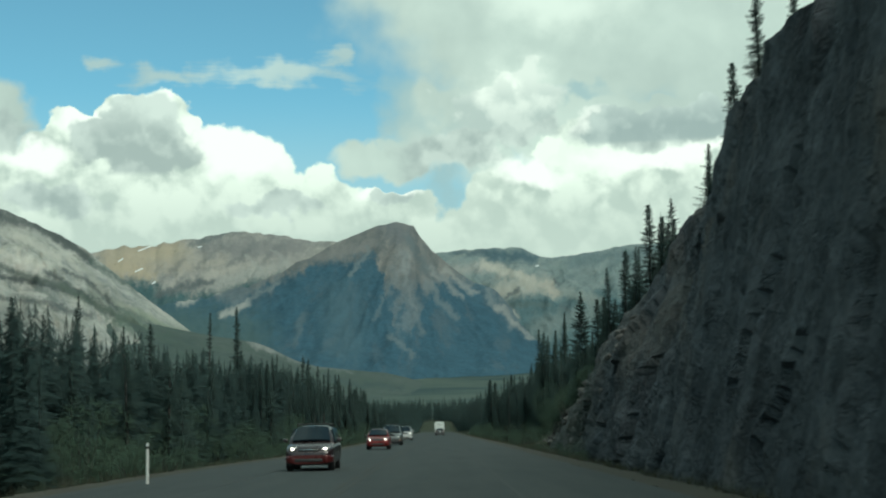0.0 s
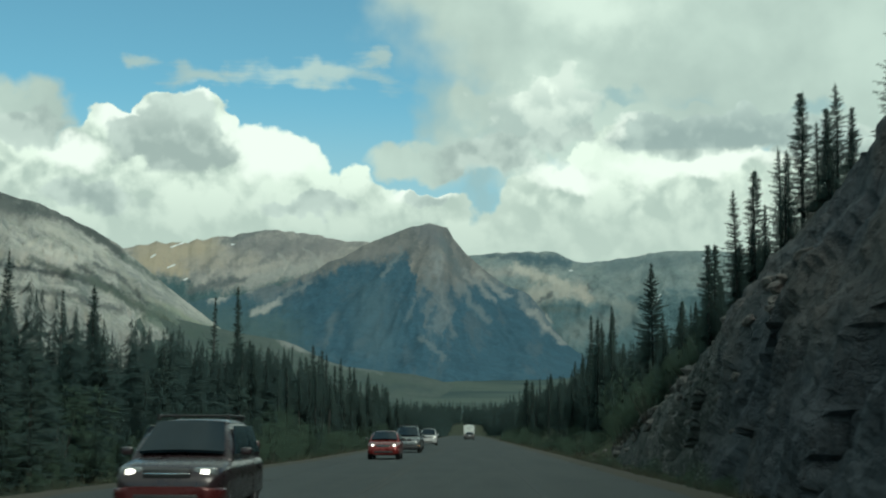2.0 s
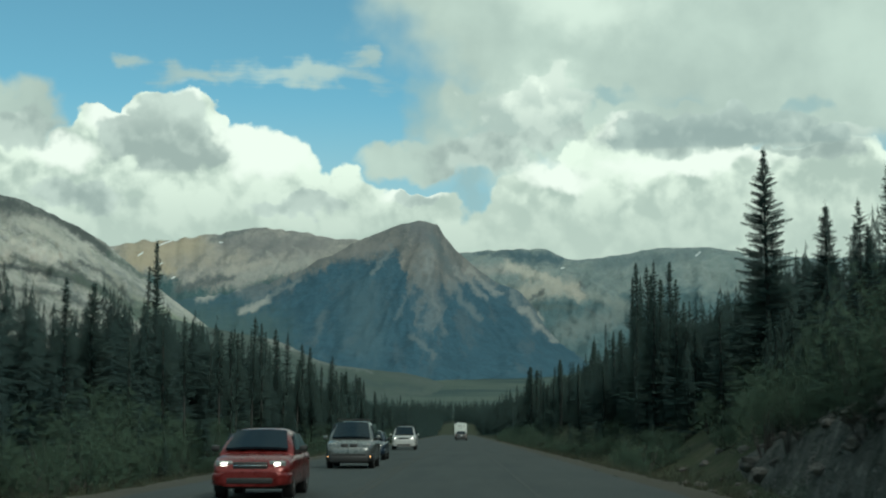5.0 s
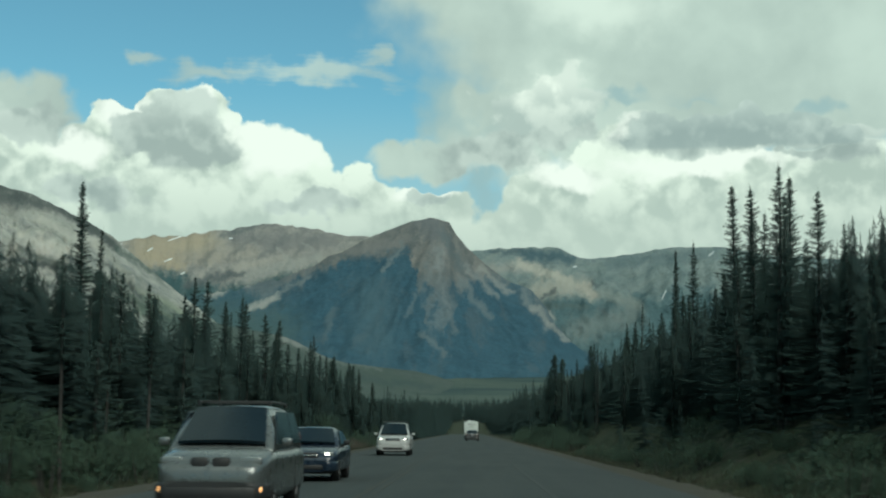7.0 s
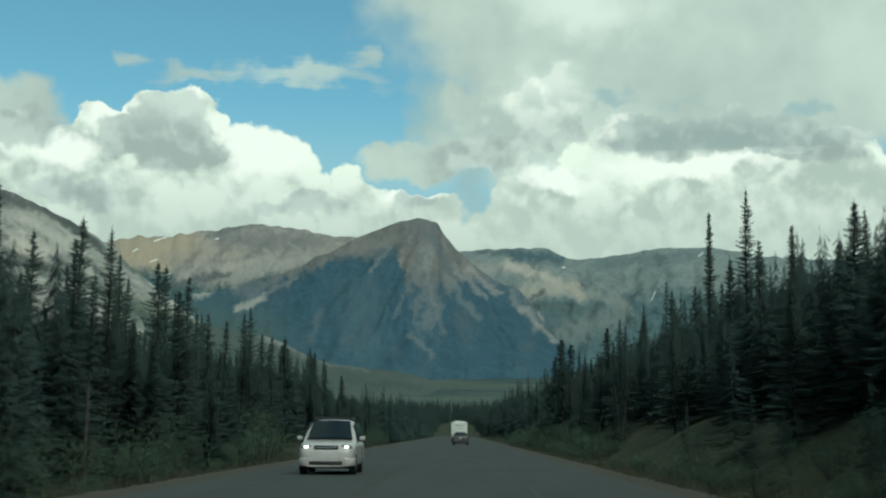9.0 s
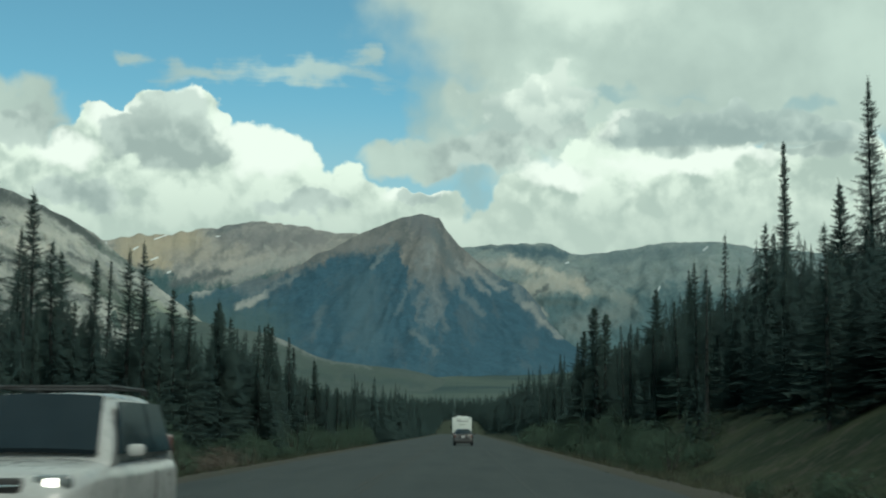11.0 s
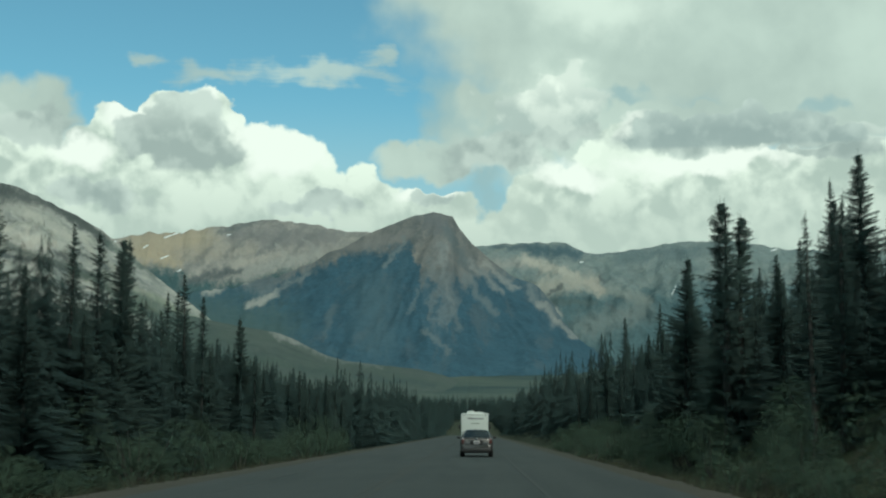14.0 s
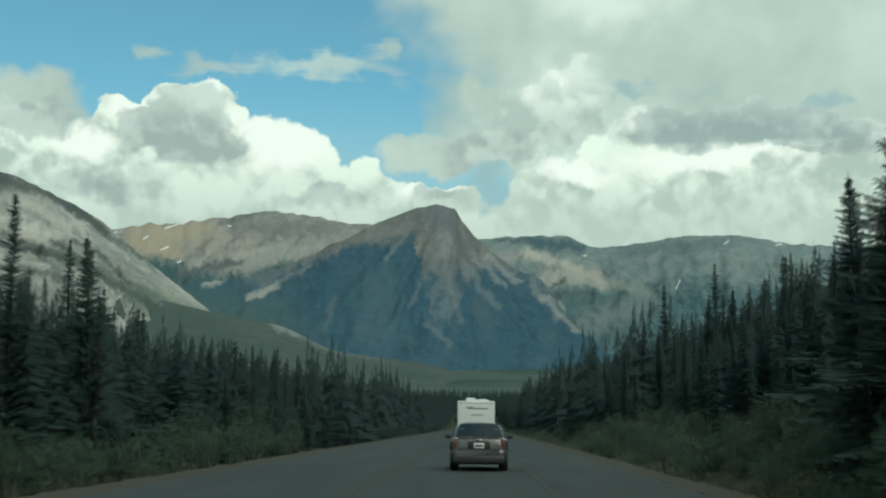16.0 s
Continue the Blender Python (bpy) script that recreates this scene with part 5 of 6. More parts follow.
for dry, (x, y) in zip(DRY, ((-10.2, 236.0), (-11.0, 241.0))):
    dry.name = "dry_bush"
    dry.children[0].data.materials[0] = DRY_TWIGS
    dry.matrix_basis = pose(x, y, stand_z(x, y) - 0.05)
    for dx, dy, turn in ((-1.5, -3.5, 70), (-0.4, 2.6, 150), (-2.2, 1.2, 230)):
        tagged(copy_thing(dry, pose(x + dx, y + dy, stand_z(x + dx, y + dy) - 0.05, 0, 0, turn)), group="dry bushes")
    tagged(dry, group="dry bushes")


def make_grass():
    """Tufts of roadside grass, three blades each."""
    rnd = np.random.default_rng(8)
    n = 15000
    right = rnd.random(n) < 0.5
    y = 8 + 300 * rnd.random(n) ** 1.1
    x = np.where(right, 5.7 + 3.2 * rnd.random(n) ** 1.3, -8.3 - 2.0 * (1 - step(y, 45, 110)) - 4.0 * rnd.random(n) ** 1.2)
    z = ground_z(x, y)
    tris = []
    for k in range(3):
        a = rnd.uniform(0, 6.283, n)
        h = rnd.uniform(0.12, 0.42, n)
        w = 0.03
        foot = np.stack([x + rnd.normal(0, 0.06, n), y + rnd.normal(0, 0.06, n), z - 0.02], -1)
        side = np.stack([np.cos(a) * w, np.sin(a) * w, 0 * a], -1)
        tip = foot + np.stack([np.sin(a) * h * 0.5, -np.cos(a) * h * 0.5, h], -1)
        tris.append(np.stack([foot - side, foot + side, tip], 1))
    ob = join_tris("verge_grass", np.concatenate(tris), GRASS)
    tagged(ob, "rough dry and green grass along the verge", "grass", kind="stuff")


make_grass()


def boulder_mesh(seed):
    bm = bmesh.new()
    bmesh.ops.create_icosphere(bm, subdivisions=2, radius=0.5)
    for v in bm.verts:
        q = v.co * 1.7 + Vector((seed * 3.1, 0, 0))
        cell, pts = noise.voronoi(q)
        v.co *= 0.82 + 0.45 * noise.noise(pts[0] * 3.0) + 0.16 * noise.noise(q * 2.2)
        v.co.z *= 0.7
    me = bpy.data.meshes.new("boulder")
    bm.to_mesh(me)
    bm.free()
    me.materials.append(TALUS_ROCK)
    return me


def make_boulders():
    shapes = [boulder_mesh(k) for k in range(6)]
    rnd = random.Random(21)
    for k in range(150):
        y = rnd.uniform(84, 134) if k < 54 else rnd.uniform(72, 118)
        x = 6.6 + rnd.random() ** 1.3 * 5.5 if k < 54 else lip_line(y)[0] + rnd.gauss(0.2, 0.7)
        z = float(ground_z(x, y))
        bx = foot_line(y)
        if x > bx:
            z = max(z, cliff_z(x, y))
        s = rnd.uniform(0.22, 0.6) * (1.7 if rnd.random() < 0.15 else 1)
        ob = new("boulder", shapes[k % 6])
        ob.matrix_basis = Matrix.LocRotScale((x, y, z + 0.05 * s), Euler((rnd.uniform(-0.4, 0.4), rnd.uniform(-0.4, 0.4), rnd.uniform(0, 6.28))),
                                             (s * rnd.uniform(0.8, 1.5), s * rnd.uniform(0.8, 1.5), s))
        tagged(ob, "pale grey angular boulder fallen from the cutting", "boulder", "fallen boulders")


make_boulders()

POST_PAINT, POST_BAND = plain("post_white", (0.62, 0.64, 0.62), 0.5), plain("post_band", (0.03, 0.03, 0.03), 0.5)


def part(name, bm, mat, parent, label="", smooth=True):
    me = bpy.data.meshes.new(name)
    bmesh.ops.recalc_face_normals(bm, faces=bm.faces)
    bm.to_mesh(me)
    bm.free()
    me.materials.append(mat)
    if smooth:
        me.shade_smooth()
        me.set_sharp_from_angle(angle=radians(38))
    ob = new(name, me)
    ob.parent = parent
    if label:
        ob["label"] = label
    return ob


def box(cx, cy, cz, sx, sy, sz, bevel=0.02, seg=2):
    bm = bmesh.new()
    bmesh.ops.create_cube(bm, size=1.0, matrix=Matrix.LocRotScale((cx, cy, cz), None, (sx, sy, sz)))
    if bevel:
        bmesh.ops.bevel(bm, geom=list(bm.edges), offset=bevel, segments=seg, affect="EDGES", profile=0.5)
    return bm


def tube(a, b, r, sides=12, r2=None):
    a, b = Vector(a), Vector(b)
    bm = bmesh.new()
    turn = (b - a).to_track_quat("Z", "Y").to_matrix().to_4x4()
    bmesh.ops.create_cone(bm, cap_ends=True, segments=sides, radius1=r, radius2=r if r2 is None else r2, depth=(b - a).length,
                          matrix=Matrix.Translation((a + b) / 2) @ turn)
    return bm


def make_post(x, y):
    post = tagged(new("delineator_post"), "slim white roadside marker post with a dark band", "marker post")
    part("shaft", tube((0, 0, -0.3), (0, 0, 0.98), 0.045, 10, 0.04), POST_PAINT, post)
    part("band", tube((0, 0, 0.98), (0, 0, 1.06), 0.041, 10), POST_BAND, post, "black reflective band")
    part("cap", tube((0, 0, 1.06), (0, 0, 1.16), 0.041, 10, 0.03), POST_PAINT, post)
    post.matrix_basis = pose(x, y, 0.0, 0, 0, 0)


make_post(-8.3, 42.1)

# ---- vehicles ----
RUBBER, RIM = plain("tyre_rubber", (0.018, 0.018, 0.018), 0.85), plain("wheel_rim", (0.32, 0.33, 0.34), 0.35, 0.8)
TRIM, CHROME = plain("black_trim", (0.02, 0.021, 0.022), 0.55), plain("chrome", (0.6, 0.6, 0.6), 0.15, 1.0)
PLATE, PLATE_BAR = plain("plate_white", (0.55, 0.56, 0.55), 0.5), plain("plate_bar", (0.05, 0.06, 0.10), 0.6)
TAIL_RED, AMBER = plain("tail_lens_red", (0.12, 0.055, 0.05), 0.15, coat=0.5), plain("amber_lens", (0.5, 0.16, 0.02), 0.2)
BRAKE_LIT, HEAD_LIT = lamp_material("brake_lamp_lit", (1.0, 0.10, 0.06), 1.6), lamp_material("headlamp_lit", (1.0, 0.95, 0.85), 4.0)
HEAD_GLASS, FOG_LIT = plain("headlamp_glass", (0.16, 0.18, 0.18), 0.12, coat=0.5), lamp_material("signal_lamp_lit", (1.0, 0.50, 0.2), 2.5)


def make_glass():
    mat, n, sh, at = material("dark_car_glass", 0.06, spec=0.16)
    n.put(sh.inputs["Base Color"], n.mix(n.noise(at, 2.0, 3.0), (0.006, 0.014, 0.020), (0.012, 0.024, 0.032)))
    return mat


GLASS = make_glass()


def ring(half, z0, z1, y, power=0.5, count=18):
    """A rounded box section across the car at y."""
    pts = []
    zc, hz = (z0 + z1) / 2, (z1 - z0) / 2
    for k in range(count):
        a = 2 * math.pi * (k + 0.5) / count
        c, s = math.cos(a), math.sin(a)
        pts.append((half * math.copysign(abs(c) ** power, c), y, zc + hz * math.copysign(abs(s) ** power, s)))
    return pts


def loft(rings):
    bm = bmesh.new()
    rows = [[bm.verts.new(p) for p in r] for r in rings]
    n = len(rows[0])
    for a, b in zip(rows, rows[1:]):
        for i in range(n):
            bm.faces.new((a[i], a[(i + 1) % n], b[(i + 1) % n], b[i]))
    bm.faces.new(rows[0])
    bm.faces.new(list(reversed(rows[-1])))
    return bm


def panel(corners, thick, cuts=4, bulge=0.0, shrink=0.0):
    """A slightly bowed plate through four corners, pushed out along its normal."""
    a, b, c, d = [Vector(p) for p in corners]
    mid = (a + b + c + d) / 4
    a, b, c, d = [p + (mid - p) * shrink for p in (a, b, c, d)]
    normal = (b - a).cross(d - a).normalized()
    bm = bmesh.new()
    rows = []
    for j in range(cuts + 1):
        v = j / cuts
        rows.append([])
        for i in range(cuts + 1):
            u = i / cuts
            p = a.lerp(b, u).lerp(d.lerp(c, u), v)
            rows[-1].append(bm.verts.new(p + normal * (thick + bulge * (1 - (2 * u - 1) ** 2))))
    for j in range(cuts):
        for i in range(cuts):
            bm.faces.new((rows[j][i], rows[j][i + 1], rows[j + 1][i + 1], rows[j + 1][i]))
    back = bmesh.ops.extrude_face_region(bm, geom=list(bm.faces))
    for v in [g for g in back["geom"] if isinstance(g, bmesh.types.BMVert)]:
        v.co -= normal * (thick + 0.02)
    return bm


def add_wheel(car, x, y, r, width):
    side = 1 if x > 0 else -1
    bm = bmesh.new()
    prof = [(0.62 * r, -0.5), (0.9 * r, -0.5), (0.98 * r, -0.38), (r, -0.2), (r, 0.2), (0.98 * r, 0.38), (0.9 * r, 0.5), (0.62 * r, 0.5)]
    rows = []
    for k in range(28):
        a = 2 * math.pi * k / 28
        rows.append([bm.verts.new((x + w * width, y + q * math.cos(a), r + q * math.sin(a))) for q, w in prof])
    for k in range(28):
        p, q = rows[k], rows[(k + 1) % 28]
        for i in range(len(prof) - 1):
            bm.faces.new((p[i], p[i + 1], q[i + 1], q[i]))
    wheel = part("wheel", bm, RUBBER, car, "black rubber tyre on a metal rim")
    rim = bmesh.new()
    bmesh.ops.create_cone(rim, cap_ends=True, segments=24, radius1=0.63 * r, radius2=0.63 * r, depth=width * 0.7,
                          matrix=Matrix.Translation((x, y, r)) @ Matrix.Rotation(math.pi / 2, 4, "Y"))
    for k in range(5):
        a = 2 * math.pi * k / 5
        bmesh.ops.create_cube(rim, size=1, matrix=Matrix.Translation((x + side * width * 0.38, y, r)) @ Matrix.Rotation(a, 4, "X") @ Matrix.LocRotScale((0, 0, 0.33 * r), None, (0.05, 0.16 * r, 0.5 * r)))
    part("rim", rim, RIM, wheel)
    part("wheel_arch", tube((x - side * 0.12, y, r), (x + side * (width * 0.5 - 0.02), y, r), r * 1.13, 26), TRIM, car)


def make_car(label, paint, L, W, H, deck, belt, hood, cab, kind="sedan", lit=False, heads=False, rack=False, lower=None):
    """A car, nose towards +y, rear bumper at y = 0. deck, belt, hood: heights; cab: y of the rear glass foot, roof back, roof front, windscreen foot."""
    car = tagged(new("car"), label, {"sedan": "car", "suv": "car", "van": "minivan"}[kind])
    hw = W / 2
    lower = lower or paint
    prof = [(0.00, 0.80, 0.42, 0.62), (0.03, 0.90, 0.33, deck - 0.10), (0.10, 0.95, 0.28, deck - 0.02), (0.30, 0.985, 0.24, deck), (cab[0] + 0.1, 1.0, 0.21, max(deck, belt)),
            (0.42 * L, 1.0, 0.20, belt), (cab[3] - 0.1, 1.0, 0.20, belt), (cab[3] + 0.25, 0.99, 0.21, hood), (0.90 * L, 0.96, 0.24, hood - 0.07),
            (0.965 * L, 0.90, 0.27, hood - 0.16), (0.99 * L, 0.82, 0.32, hood - 0.26), (L, 0.72, 0.40, hood - 0.36)]
    part("body", loft([ring(hw * w, z0, z1, y, 0.36) for y, w, z0, z1 in prof]), paint, car)
    base = belt - 0.14
    top = [(cab[0], 0.86, base + 0.10), (cab[0] + 0.05, 0.86, belt + 0.02), ((cab[0] + cab[1]) / 2, 0.82, (belt + H) / 2 + 0.07), (cab[1], 0.76, H - 0.035), (cab[1] + 0.25, 0.74, H - 0.005),
           ((cab[1] + cab[2]) / 2, 0.74, H), (cab[2], 0.75, H - 0.03), ((cab[2] + cab[3]) / 2, 0.82, (belt + H) / 2 + 0.05), (cab[3] - 0.04, 0.87, belt + 0.02), (cab[3], 0.87, base + 0.10)]
    rings = []
    for y, w, z1 in top:
        n = 18
        pts = []
        for k in range(n):
            a = 2 * math.pi * (k + 0.5) / n
            c, s = math.cos(a), math.sin(a)
            zz = (base + z1) / 2 + (z1 - base) / 2 * math.copysign(abs(s) ** 0.36, s)
            lean = 1.0 - 0.20 * max(0.0, (zz - belt) / (H - belt)) if z1 > belt + 0.1 else 1.0
            pts.append((hw * min(w + 0.12, 0.93) * lean * math.copysign(abs(c) ** 0.36, c), y, zz))
        rings.append(pts)
    part("cabin", loft(rings), paint, car)
    wb, wt = hw * 0.80, hw * 0.66
    zr, zf = H - 0.08, H - 0.08
    # glass: rear, front, sides
    part("rear_window", panel([(-wb, cab[0] - 0.005, belt + 0.07), (wb, cab[0] - 0.005, belt + 0.07), (wt, cab[1] - 0.04, zr), (-wt, cab[1] - 0.04, zr)], 0.035, 6, 0.03, 0.02), GLASS, car, "dark tinted rear window")
    part("windscreen", panel([(wb, cab[3] + 0.01, belt + 0.06), (-wb, cab[3] + 0.01, belt + 0.06), (-wt, cab[2] + 0.06, zf), (wt, cab[2] + 0.06, zf)], 0.035, 6, 0.03, 0.02), GLASS, car, "dark reflective windscreen")
    for s in (-1, 1):
        mid = (cab[1] + cab[2]) / 2 - 0.1
        for y0, y1, y2, y3 in ((cab[0] + 0.25, mid - 0.04, mid - 0.04, cab[1] + 0.08), (mid + 0.04, cab[3] - 0.3, cab[2] - 0.02, mid + 0.04)):
            lo, hi = hw * 0.945, hw * 0.80
            quad = [(s * lo, y0, belt + 0.05), (s * lo, y1, belt + 0.05), (s * hi, y2, H - 0.12), (s * hi, y3, H - 0.12)]
            part("side_window", panel(quad if s > 0 else [quad[1], quad[0], quad[3], quad[2]], 0.012, 2), GLASS, car)
        part("side_mirror", box(s * (hw + 0.10), cab[3] - 0.42, belt + 0.09, 0.18, 0.12, 0.13, 0.04), paint if kind != "sedan" else TRIM, car, "small door mirror")
        part("door_seam", box(s * hw * 0.999, (cab[1] + cab[2]) / 2 - 0.1, 0.62, 0.012, 0.012, 0.62, 0), TRIM, car)
        # lamps
        tz = deck - 0.20 if kind == "sedan" else deck + 0.05
        part("tail_light", box(s * (hw - 0.17), 0.06, tz, 0.17, 0.12, 0.30 if kind == "sedan" else 0.36, 0.05), BRAKE_LIT if lit else TAIL_RED, car, "red tail light")
        hz = hood - 0.21
        lamp = part("headlight", box(s * (hw - 0.30), 0.958 * L, hz, 0.36, 0.16, 0.15, 0.05), HEAD_GLASS, car, "clear glass headlight")
        if heads:
            part("bulb", box(s * (hw - 0.30), 0.958 * L + 0.09, hz, 0.12, 0.03, 0.085, 0.014), HEAD_LIT, lamp, "lit headlight bulb")
        if kind == "van":
            part("signal_light", box(s * (hw - 0.22), 0.985 * L, 0.44, 0.22, 0.06, 0.10, 0.02), FOG_LIT, car, "lit amber signal light")
        for wy in (0.195 * L, 0.80 * L):
            add_wheel(car, s * (hw - 0.125), wy, 0.325 if kind == "sedan" else 0.35, 0.215)
    # bumpers, plates, grille, seams
    part("rear_bumper", loft([ring(hw * w, 0.30, 0.66, y, 0.3) for y, w in ((-0.07, 0.80), (-0.04, 0.88), (0.05, 0.955), (0.16, 0.97))]), lower, car)
    part("bumper_valance", box(0, -0.02, 0.355, W * 0.86, 0.16, 0.23, 0.05), TRIM, car, "black lower bumper trim")
    part("boot_seam", box(0, -0.074, 0.665, W * 0.80, 0.02, 0.018, 0), TRIM, car)
    if kind == "sedan":
        part("boot_seam", box(0, 0.05, deck - 0.03, W * 0.72, 0.02, 0.014, 0), TRIM, car)
        part("plate_recess", box(0, 0.012, deck - 0.26, 0.66, 0.05, 0.24, 0.03), TRIM, car, "dark recess round the number plate")
        part("trunk_badge", box(0, 0.0, deck - 0.10, 0.12, 0.03, 0.07, 0.02), CHROME, car)
        part("high_brake_light", box(0, cab[0] + 0.22, belt + 0.155, 0.26, 0.05, 0.035, 0.01), BRAKE_LIT if lit else TAIL_RED, car, "red high brake light")
    pz = deck - 0.27 if kind == "sedan" else 0.86
    plate = part("number_plate", box(0, -0.02, pz, 0.32, 0.016, 0.16, 0.005), PLATE, car, "pale number plate")
    part("plate_bar", box(0, -0.031, pz - 0.005, 0.23, 0.006, 0.05, 0), PLATE_BAR, plate)
    part("front_bumper", loft([ring(hw * w, 0.26, 0.56, y, 0.3) for y, w in ((0.90 * L, 0.985), (0.975 * L, 0.94), (L + 0.02, 0.80), (L + 0.05, 0.70))]), lower, car)
    part("air_intake", box(0, L + 0.045, 0.38, W * 0.56, 0.05, 0.12, 0.02), TRIM, car, "black lower air intake")
    if kind == "van":
        part("bumper_cladding", box(0, L + 0.01, 0.36, W * 0.80, 0.16, 0.26, 0.06), TRIM, car, "dark lower bumper cladding")
        for s in (-1, 1):
            part("grille", box(s * 0.17, 0.982 * L, hood - 0.25, 0.29, 0.11, 0.21, 0.045), TRIM, car, "black twin grille opening")
    else:
        grille = part("grille", box(0, 0.985 * L, hood - 0.235, W * 0.42, 0.10, 0.15, 0.03), TRIM, car, "dark front grille")
        part("grille_bar", box(0, 0.985 * L + 0.052, hood - 0.235, W * 0.40, 0.012, 0.025, 0.004), CHROME, grille)
    if rack:
        for s in (-1, 1):
            part("roof_rail", tube((s * hw * 0.66, cab[1] + 0.2, H + 0.045), (s * hw * 0.66, cab[2] - 0.1, H + 0.045), 0.022, 8), TRIM, car, "dark roof rail")
            for y in (cab[1] + 0.25, cab[2] - 0.15):
                part("rail_foot", box(s * hw * 0.66, y, H + 0.015, 0.05, 0.10, 0.08, 0.012), TRIM, car)
        for y in (cab[1] + 0.5, cab[2] - 0.4):
            part("cross_bar", tube((-hw * 0.66, y, H + 0.05), (hw * 0.66, y, H + 0.05), 0.016, 8), TRIM, car)
    part("floor_pan", box(0, L / 2, 0.25, W * 0.80, L * 0.86, 0.10, 0.02), TRIM, car, "dark underbody")
    part("exhaust_pipe", tube((-hw * 0.55, -0.06, 0.27), (-hw * 0.55, 0.4, 0.27), 0.035, 10), CHROME, car)
    return car


def car_paint(name, colour, metal=0.35):
    mat, n, sh, at = material(name, 0.3, metal)
    dust = n.ramp(n.noise(at, 2.2, 5.0, 0.6), 0.35, 0.75, 0.0, 0.35)
    n.put(sh.inputs["Base Color"], n.mix(dust, colour, tuple(v * 0.8 + 0.018 for v in colour)))
    n.put(sh.inputs["Roughness"], n.ramp(n.noise(at, 6.0, 4.0), 0.3, 0.7, 0.22, 0.42))
    sh.inputs["Coat Weight"].default_value, sh.inputs["Coat Roughness"].default_value = 0.35, 0.12
    return mat


sedan = make_car("taupe grey saloon car following a motorhome", car_paint("taupe_paint", (0.070, 0.070, 0.068)), 4.82, 1.80, 1.47, 1.04, 0.93, 0.93,
                 (0.78, 1.55, 2.75, 3.62), "sedan")
sedan.matrix_basis = pose(0.12, 305.5, 0.0)
suv = make_car("dark plum and red estate car with lit headlights", car_paint("plum_paint", (0.020, 0.011, 0.013), 0.0), 4.45, 1.74, 1.60, 1.0, 0.98, 0.98,
               (0.10, 0.45, 2.45, 3.28), "suv", heads=True, rack=True, lower=car_paint("dark_red_paint", (0.085, 0.012, 0.012)))
suv.matrix_basis = pose(-4.6, 56.4, 0.0, 0, 0, 180)
red = make_car("red compact car with headlights lit", car_paint("red_paint", (0.16, 0.014, 0.013)), 4.2, 1.70, 1.46, 0.98, 0.94, 0.92,
               (0.45, 1.2, 2.35, 3.2), "sedan", heads=True)
red.matrix_basis = pose(-4.4, 109.4, 0.0, 0, 0, 180)
van = make_car("silver minivan with roof bars and lit lamps", car_paint("silver_paint", (0.135, 0.150, 0.150), 0.5), 5.15, 1.85, 1.80, 1.10, 1.08, 1.08,
               (0.12, 0.45, 2.95, 4.05), "van", rack=True, lower=plain("bumper_plastic", (0.028, 0.030, 0.031), 0.6))
van.matrix_basis = pose(-4.25, 135.5, 0.0, 0, 0, 180)
blue = make_car("dark blue saloon car with headlights lit", car_paint("blue_paint", (0.010, 0.022, 0.040), 0.1), 4.7, 1.80, 1.46, 1.0, 0.94, 0.93,
                (0.70, 1.5, 2.65, 3.5), "sedan", heads=True)
blue.matrix_basis = pose(-4.6, 151.4, 0.0, 0, 0, 180)
white = make_car("white sport utility car with headlights lit", car_paint("white_paint", (0.42, 0.43, 0.42), 0.0), 4.8, 1.90, 1.80, 1.1, 1.08, 1.10,
                 (0.10, 0.42, 2.55, 3.35), "suv", heads=True, rack=True)
white.matrix_basis = pose(-4.4, 192.8, 0.0, 0, 0, 180)


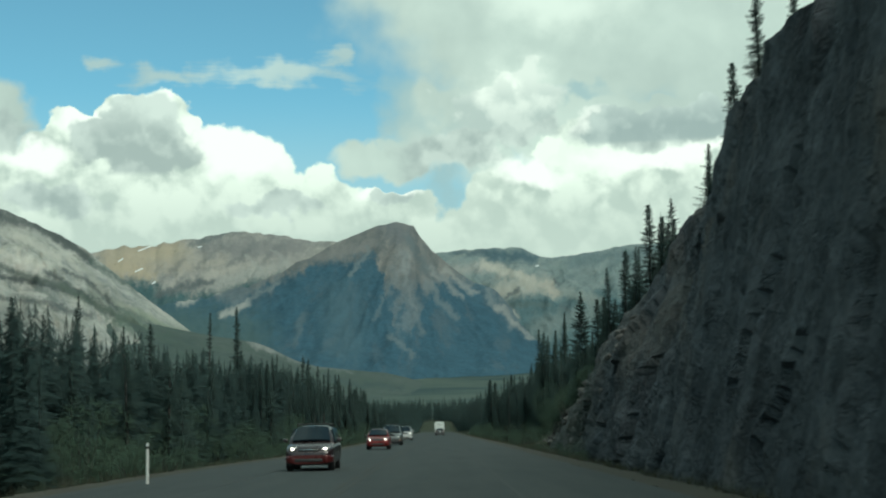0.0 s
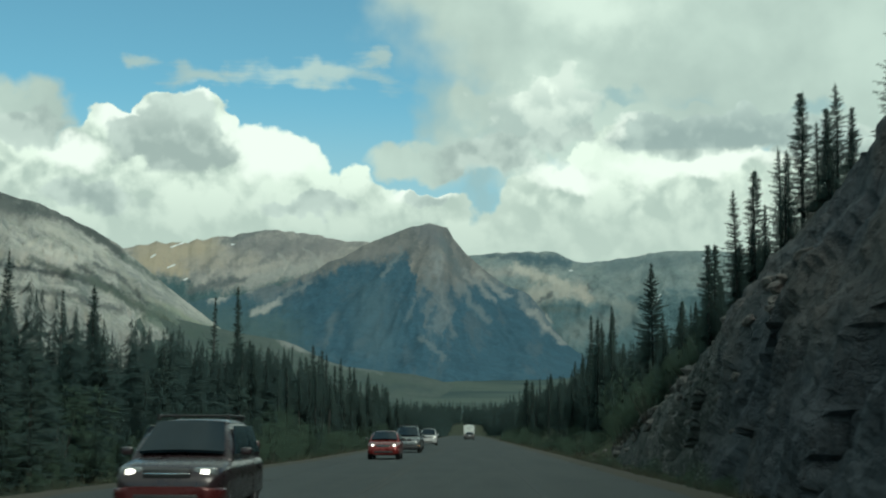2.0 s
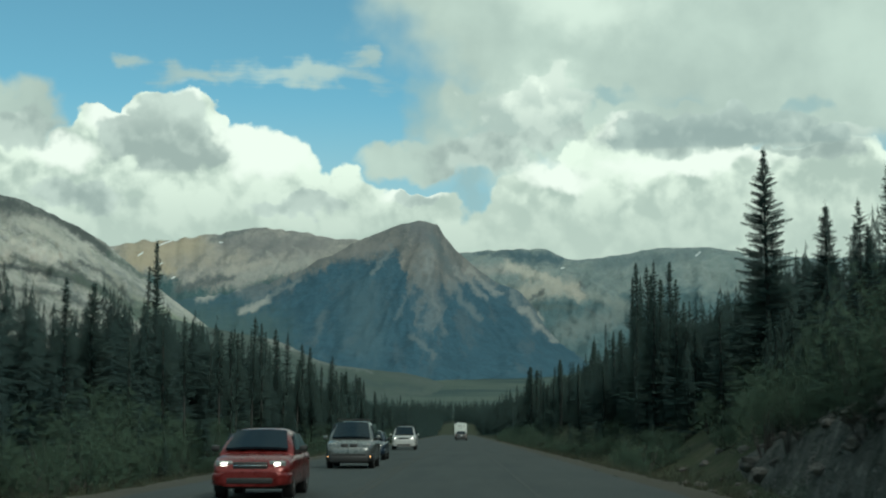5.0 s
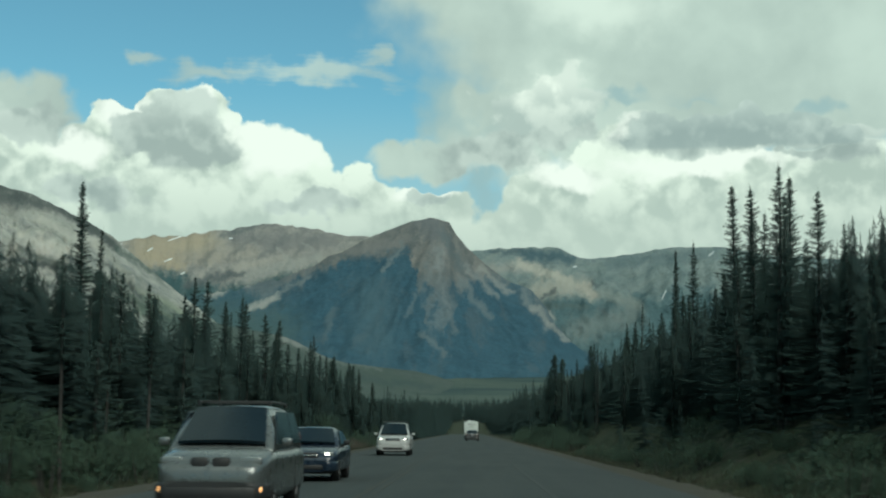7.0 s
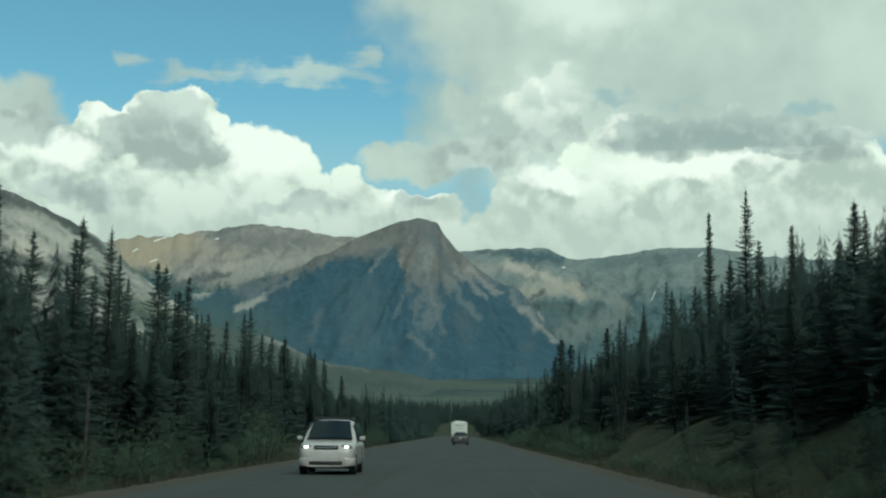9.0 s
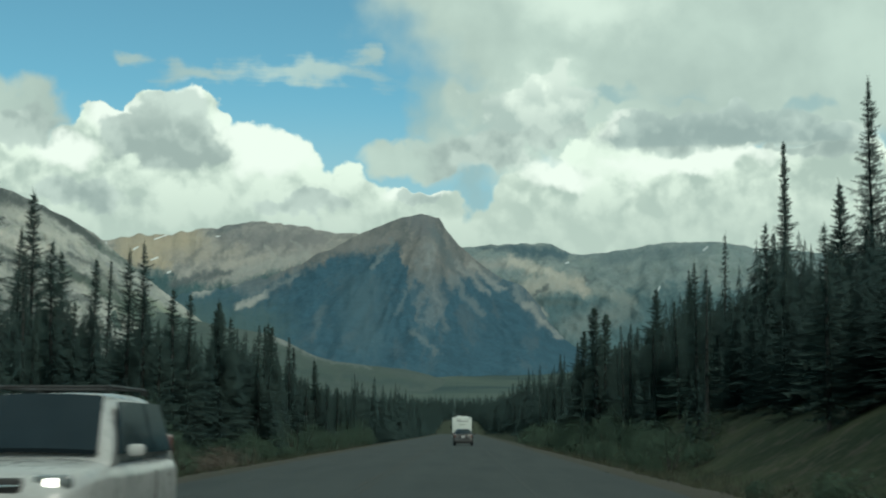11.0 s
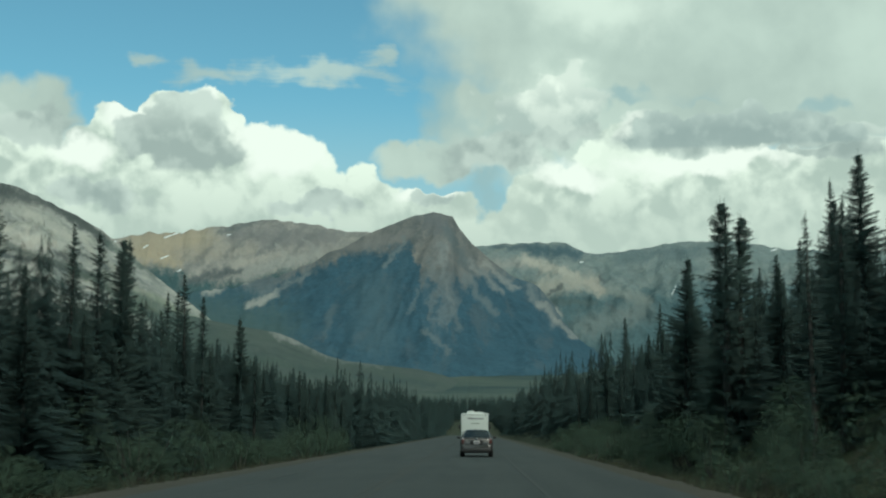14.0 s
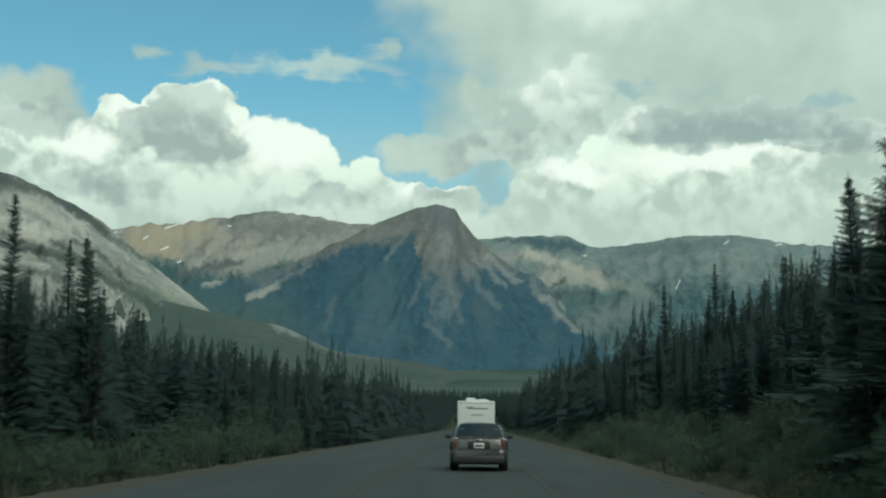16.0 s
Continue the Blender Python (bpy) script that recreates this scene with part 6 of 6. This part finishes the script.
def make_motorhome(x, y):
    """A tall white motorhome, seen from behind."""
    shell = plain("motorhome_white", (0.62, 0.66, 0.62), 0.35, vary=0.08)
    grey = plain("graphic_grey", (0.16, 0.17, 0.17), 0.5)
    green = plain("graphic_green", (0.16, 0.22, 0.15), 0.5)
    home = tagged(new("motorhome"), "tall white motorhome with grey and green stripes", "motorhome")
    part("body", box(0, 3.3, 1.72, 2.36, 6.6, 2.36, 0.10, 4), shell, home)
    part("cab_bulge", box(0, 7.0, 2.28, 2.14, 1.2, 1.20, 0.25, 4), shell, home)
    part("cab", loft([ring(0.98 * w, 0.5, z, yy, 0.35) for yy, w, z in ((6.4, 1.0, 2.0), (7.4, 1.0, 1.9), (7.9, 0.98, 1.3), (8.6, 0.9, 1.15), (8.8, 0.8, 0.95))]), shell, home)
    part("windscreen", panel([(0.85, 7.92, 1.35), (-0.85, 7.92, 1.35), (-0.75, 7.45, 1.92), (0.75, 7.45, 1.92)], 0.05, 4), GLASS, home)
    part("air_conditioner", box(-0.35, 1.6, 2.99, 0.62, 0.9, 0.24, 0.06), shell, home, "white rooftop air conditioner")
    part("roof_vent", box(0.42, 0.8, 2.95, 0.42, 0.42, 0.16, 0.04), shell, home)
    part("roof_rack", box(0.15, 2.8, 2.95, 1.3, 1.6, 0.15, 0.05), shell, home)
    part("drip_rail", box(0, 0.0, 2.78, 2.14, 0.03, 0.03, 0.008), grey, home)
    part("graphic_bar", box(0.12, -0.003, 2.42, 1.30, 0.012, 0.085, 0), grey, home, "dark grey graphic stripe")
    part("graphic_bar", box(-0.40, -0.004, 2.50, 0.50, 0.012, 0.05, 0), grey, home)
    part("graphic_bar", box(0.05, -0.003, 2.02, 0.72, 0.012, 0.06, 0), green, home, "dull green graphic stripe")
    part("wheel_skirt", box(0, 3.3, 0.62, 2.30, 6.4, 0.24, 0.04), grey, home, "grey lower skirt")
    part("rear_seam", box(0, -0.003, 1.30, 2.25, 0.012, 0.03, 0), grey, home)
    for s in (-1, 1):
        part("tail_light", box(s * 1.02, -0.01, 0.86, 0.16, 0.05, 0.34, 0.02), TAIL_RED, home, "red tail light")
        part("corner_light", box(s * 0.95, -0.005, 2.72, 0.10, 0.03, 0.04, 0.008), TAIL_RED, home)
        arm = part("side_mirror", box(s * 1.38, 7.5, 1.75, 0.20, 0.10, 0.36, 0.04), TRIM, home, "large black side mirror")
        part("mirror_arm", tube((s * 0.95, 7.6, 1.65), (s * 1.32, 7.5, 1.70), 0.025, 8), TRIM, arm)
        for wy in (1.9, 7.6):
            add_wheel(home, s * 0.98, wy, 0.39, 0.26)
    part("rear_bumper", box(0, -0.10, 0.55, 2.25, 0.18, 0.16, 0.03), TRIM, home, "dark steel bumper")
    plate = part("number_plate", box(-0.5, -0.02, 1.02, 0.30, 0.02, 0.15, 0.004), PLATE, home)
    part("plate_bar", box(-0.5, -0.034, 1.02, 0.22, 0.006, 0.05, 0), PLATE_BAR, plate)
    part("chassis", box(0, 4.2, 0.52, 1.9, 8.2, 0.22, 0.03), TRIM, home, "dark steel chassis")
    home.matrix_basis = pose(x, y, 0.0)


make_motorhome(0.0, 354.0)
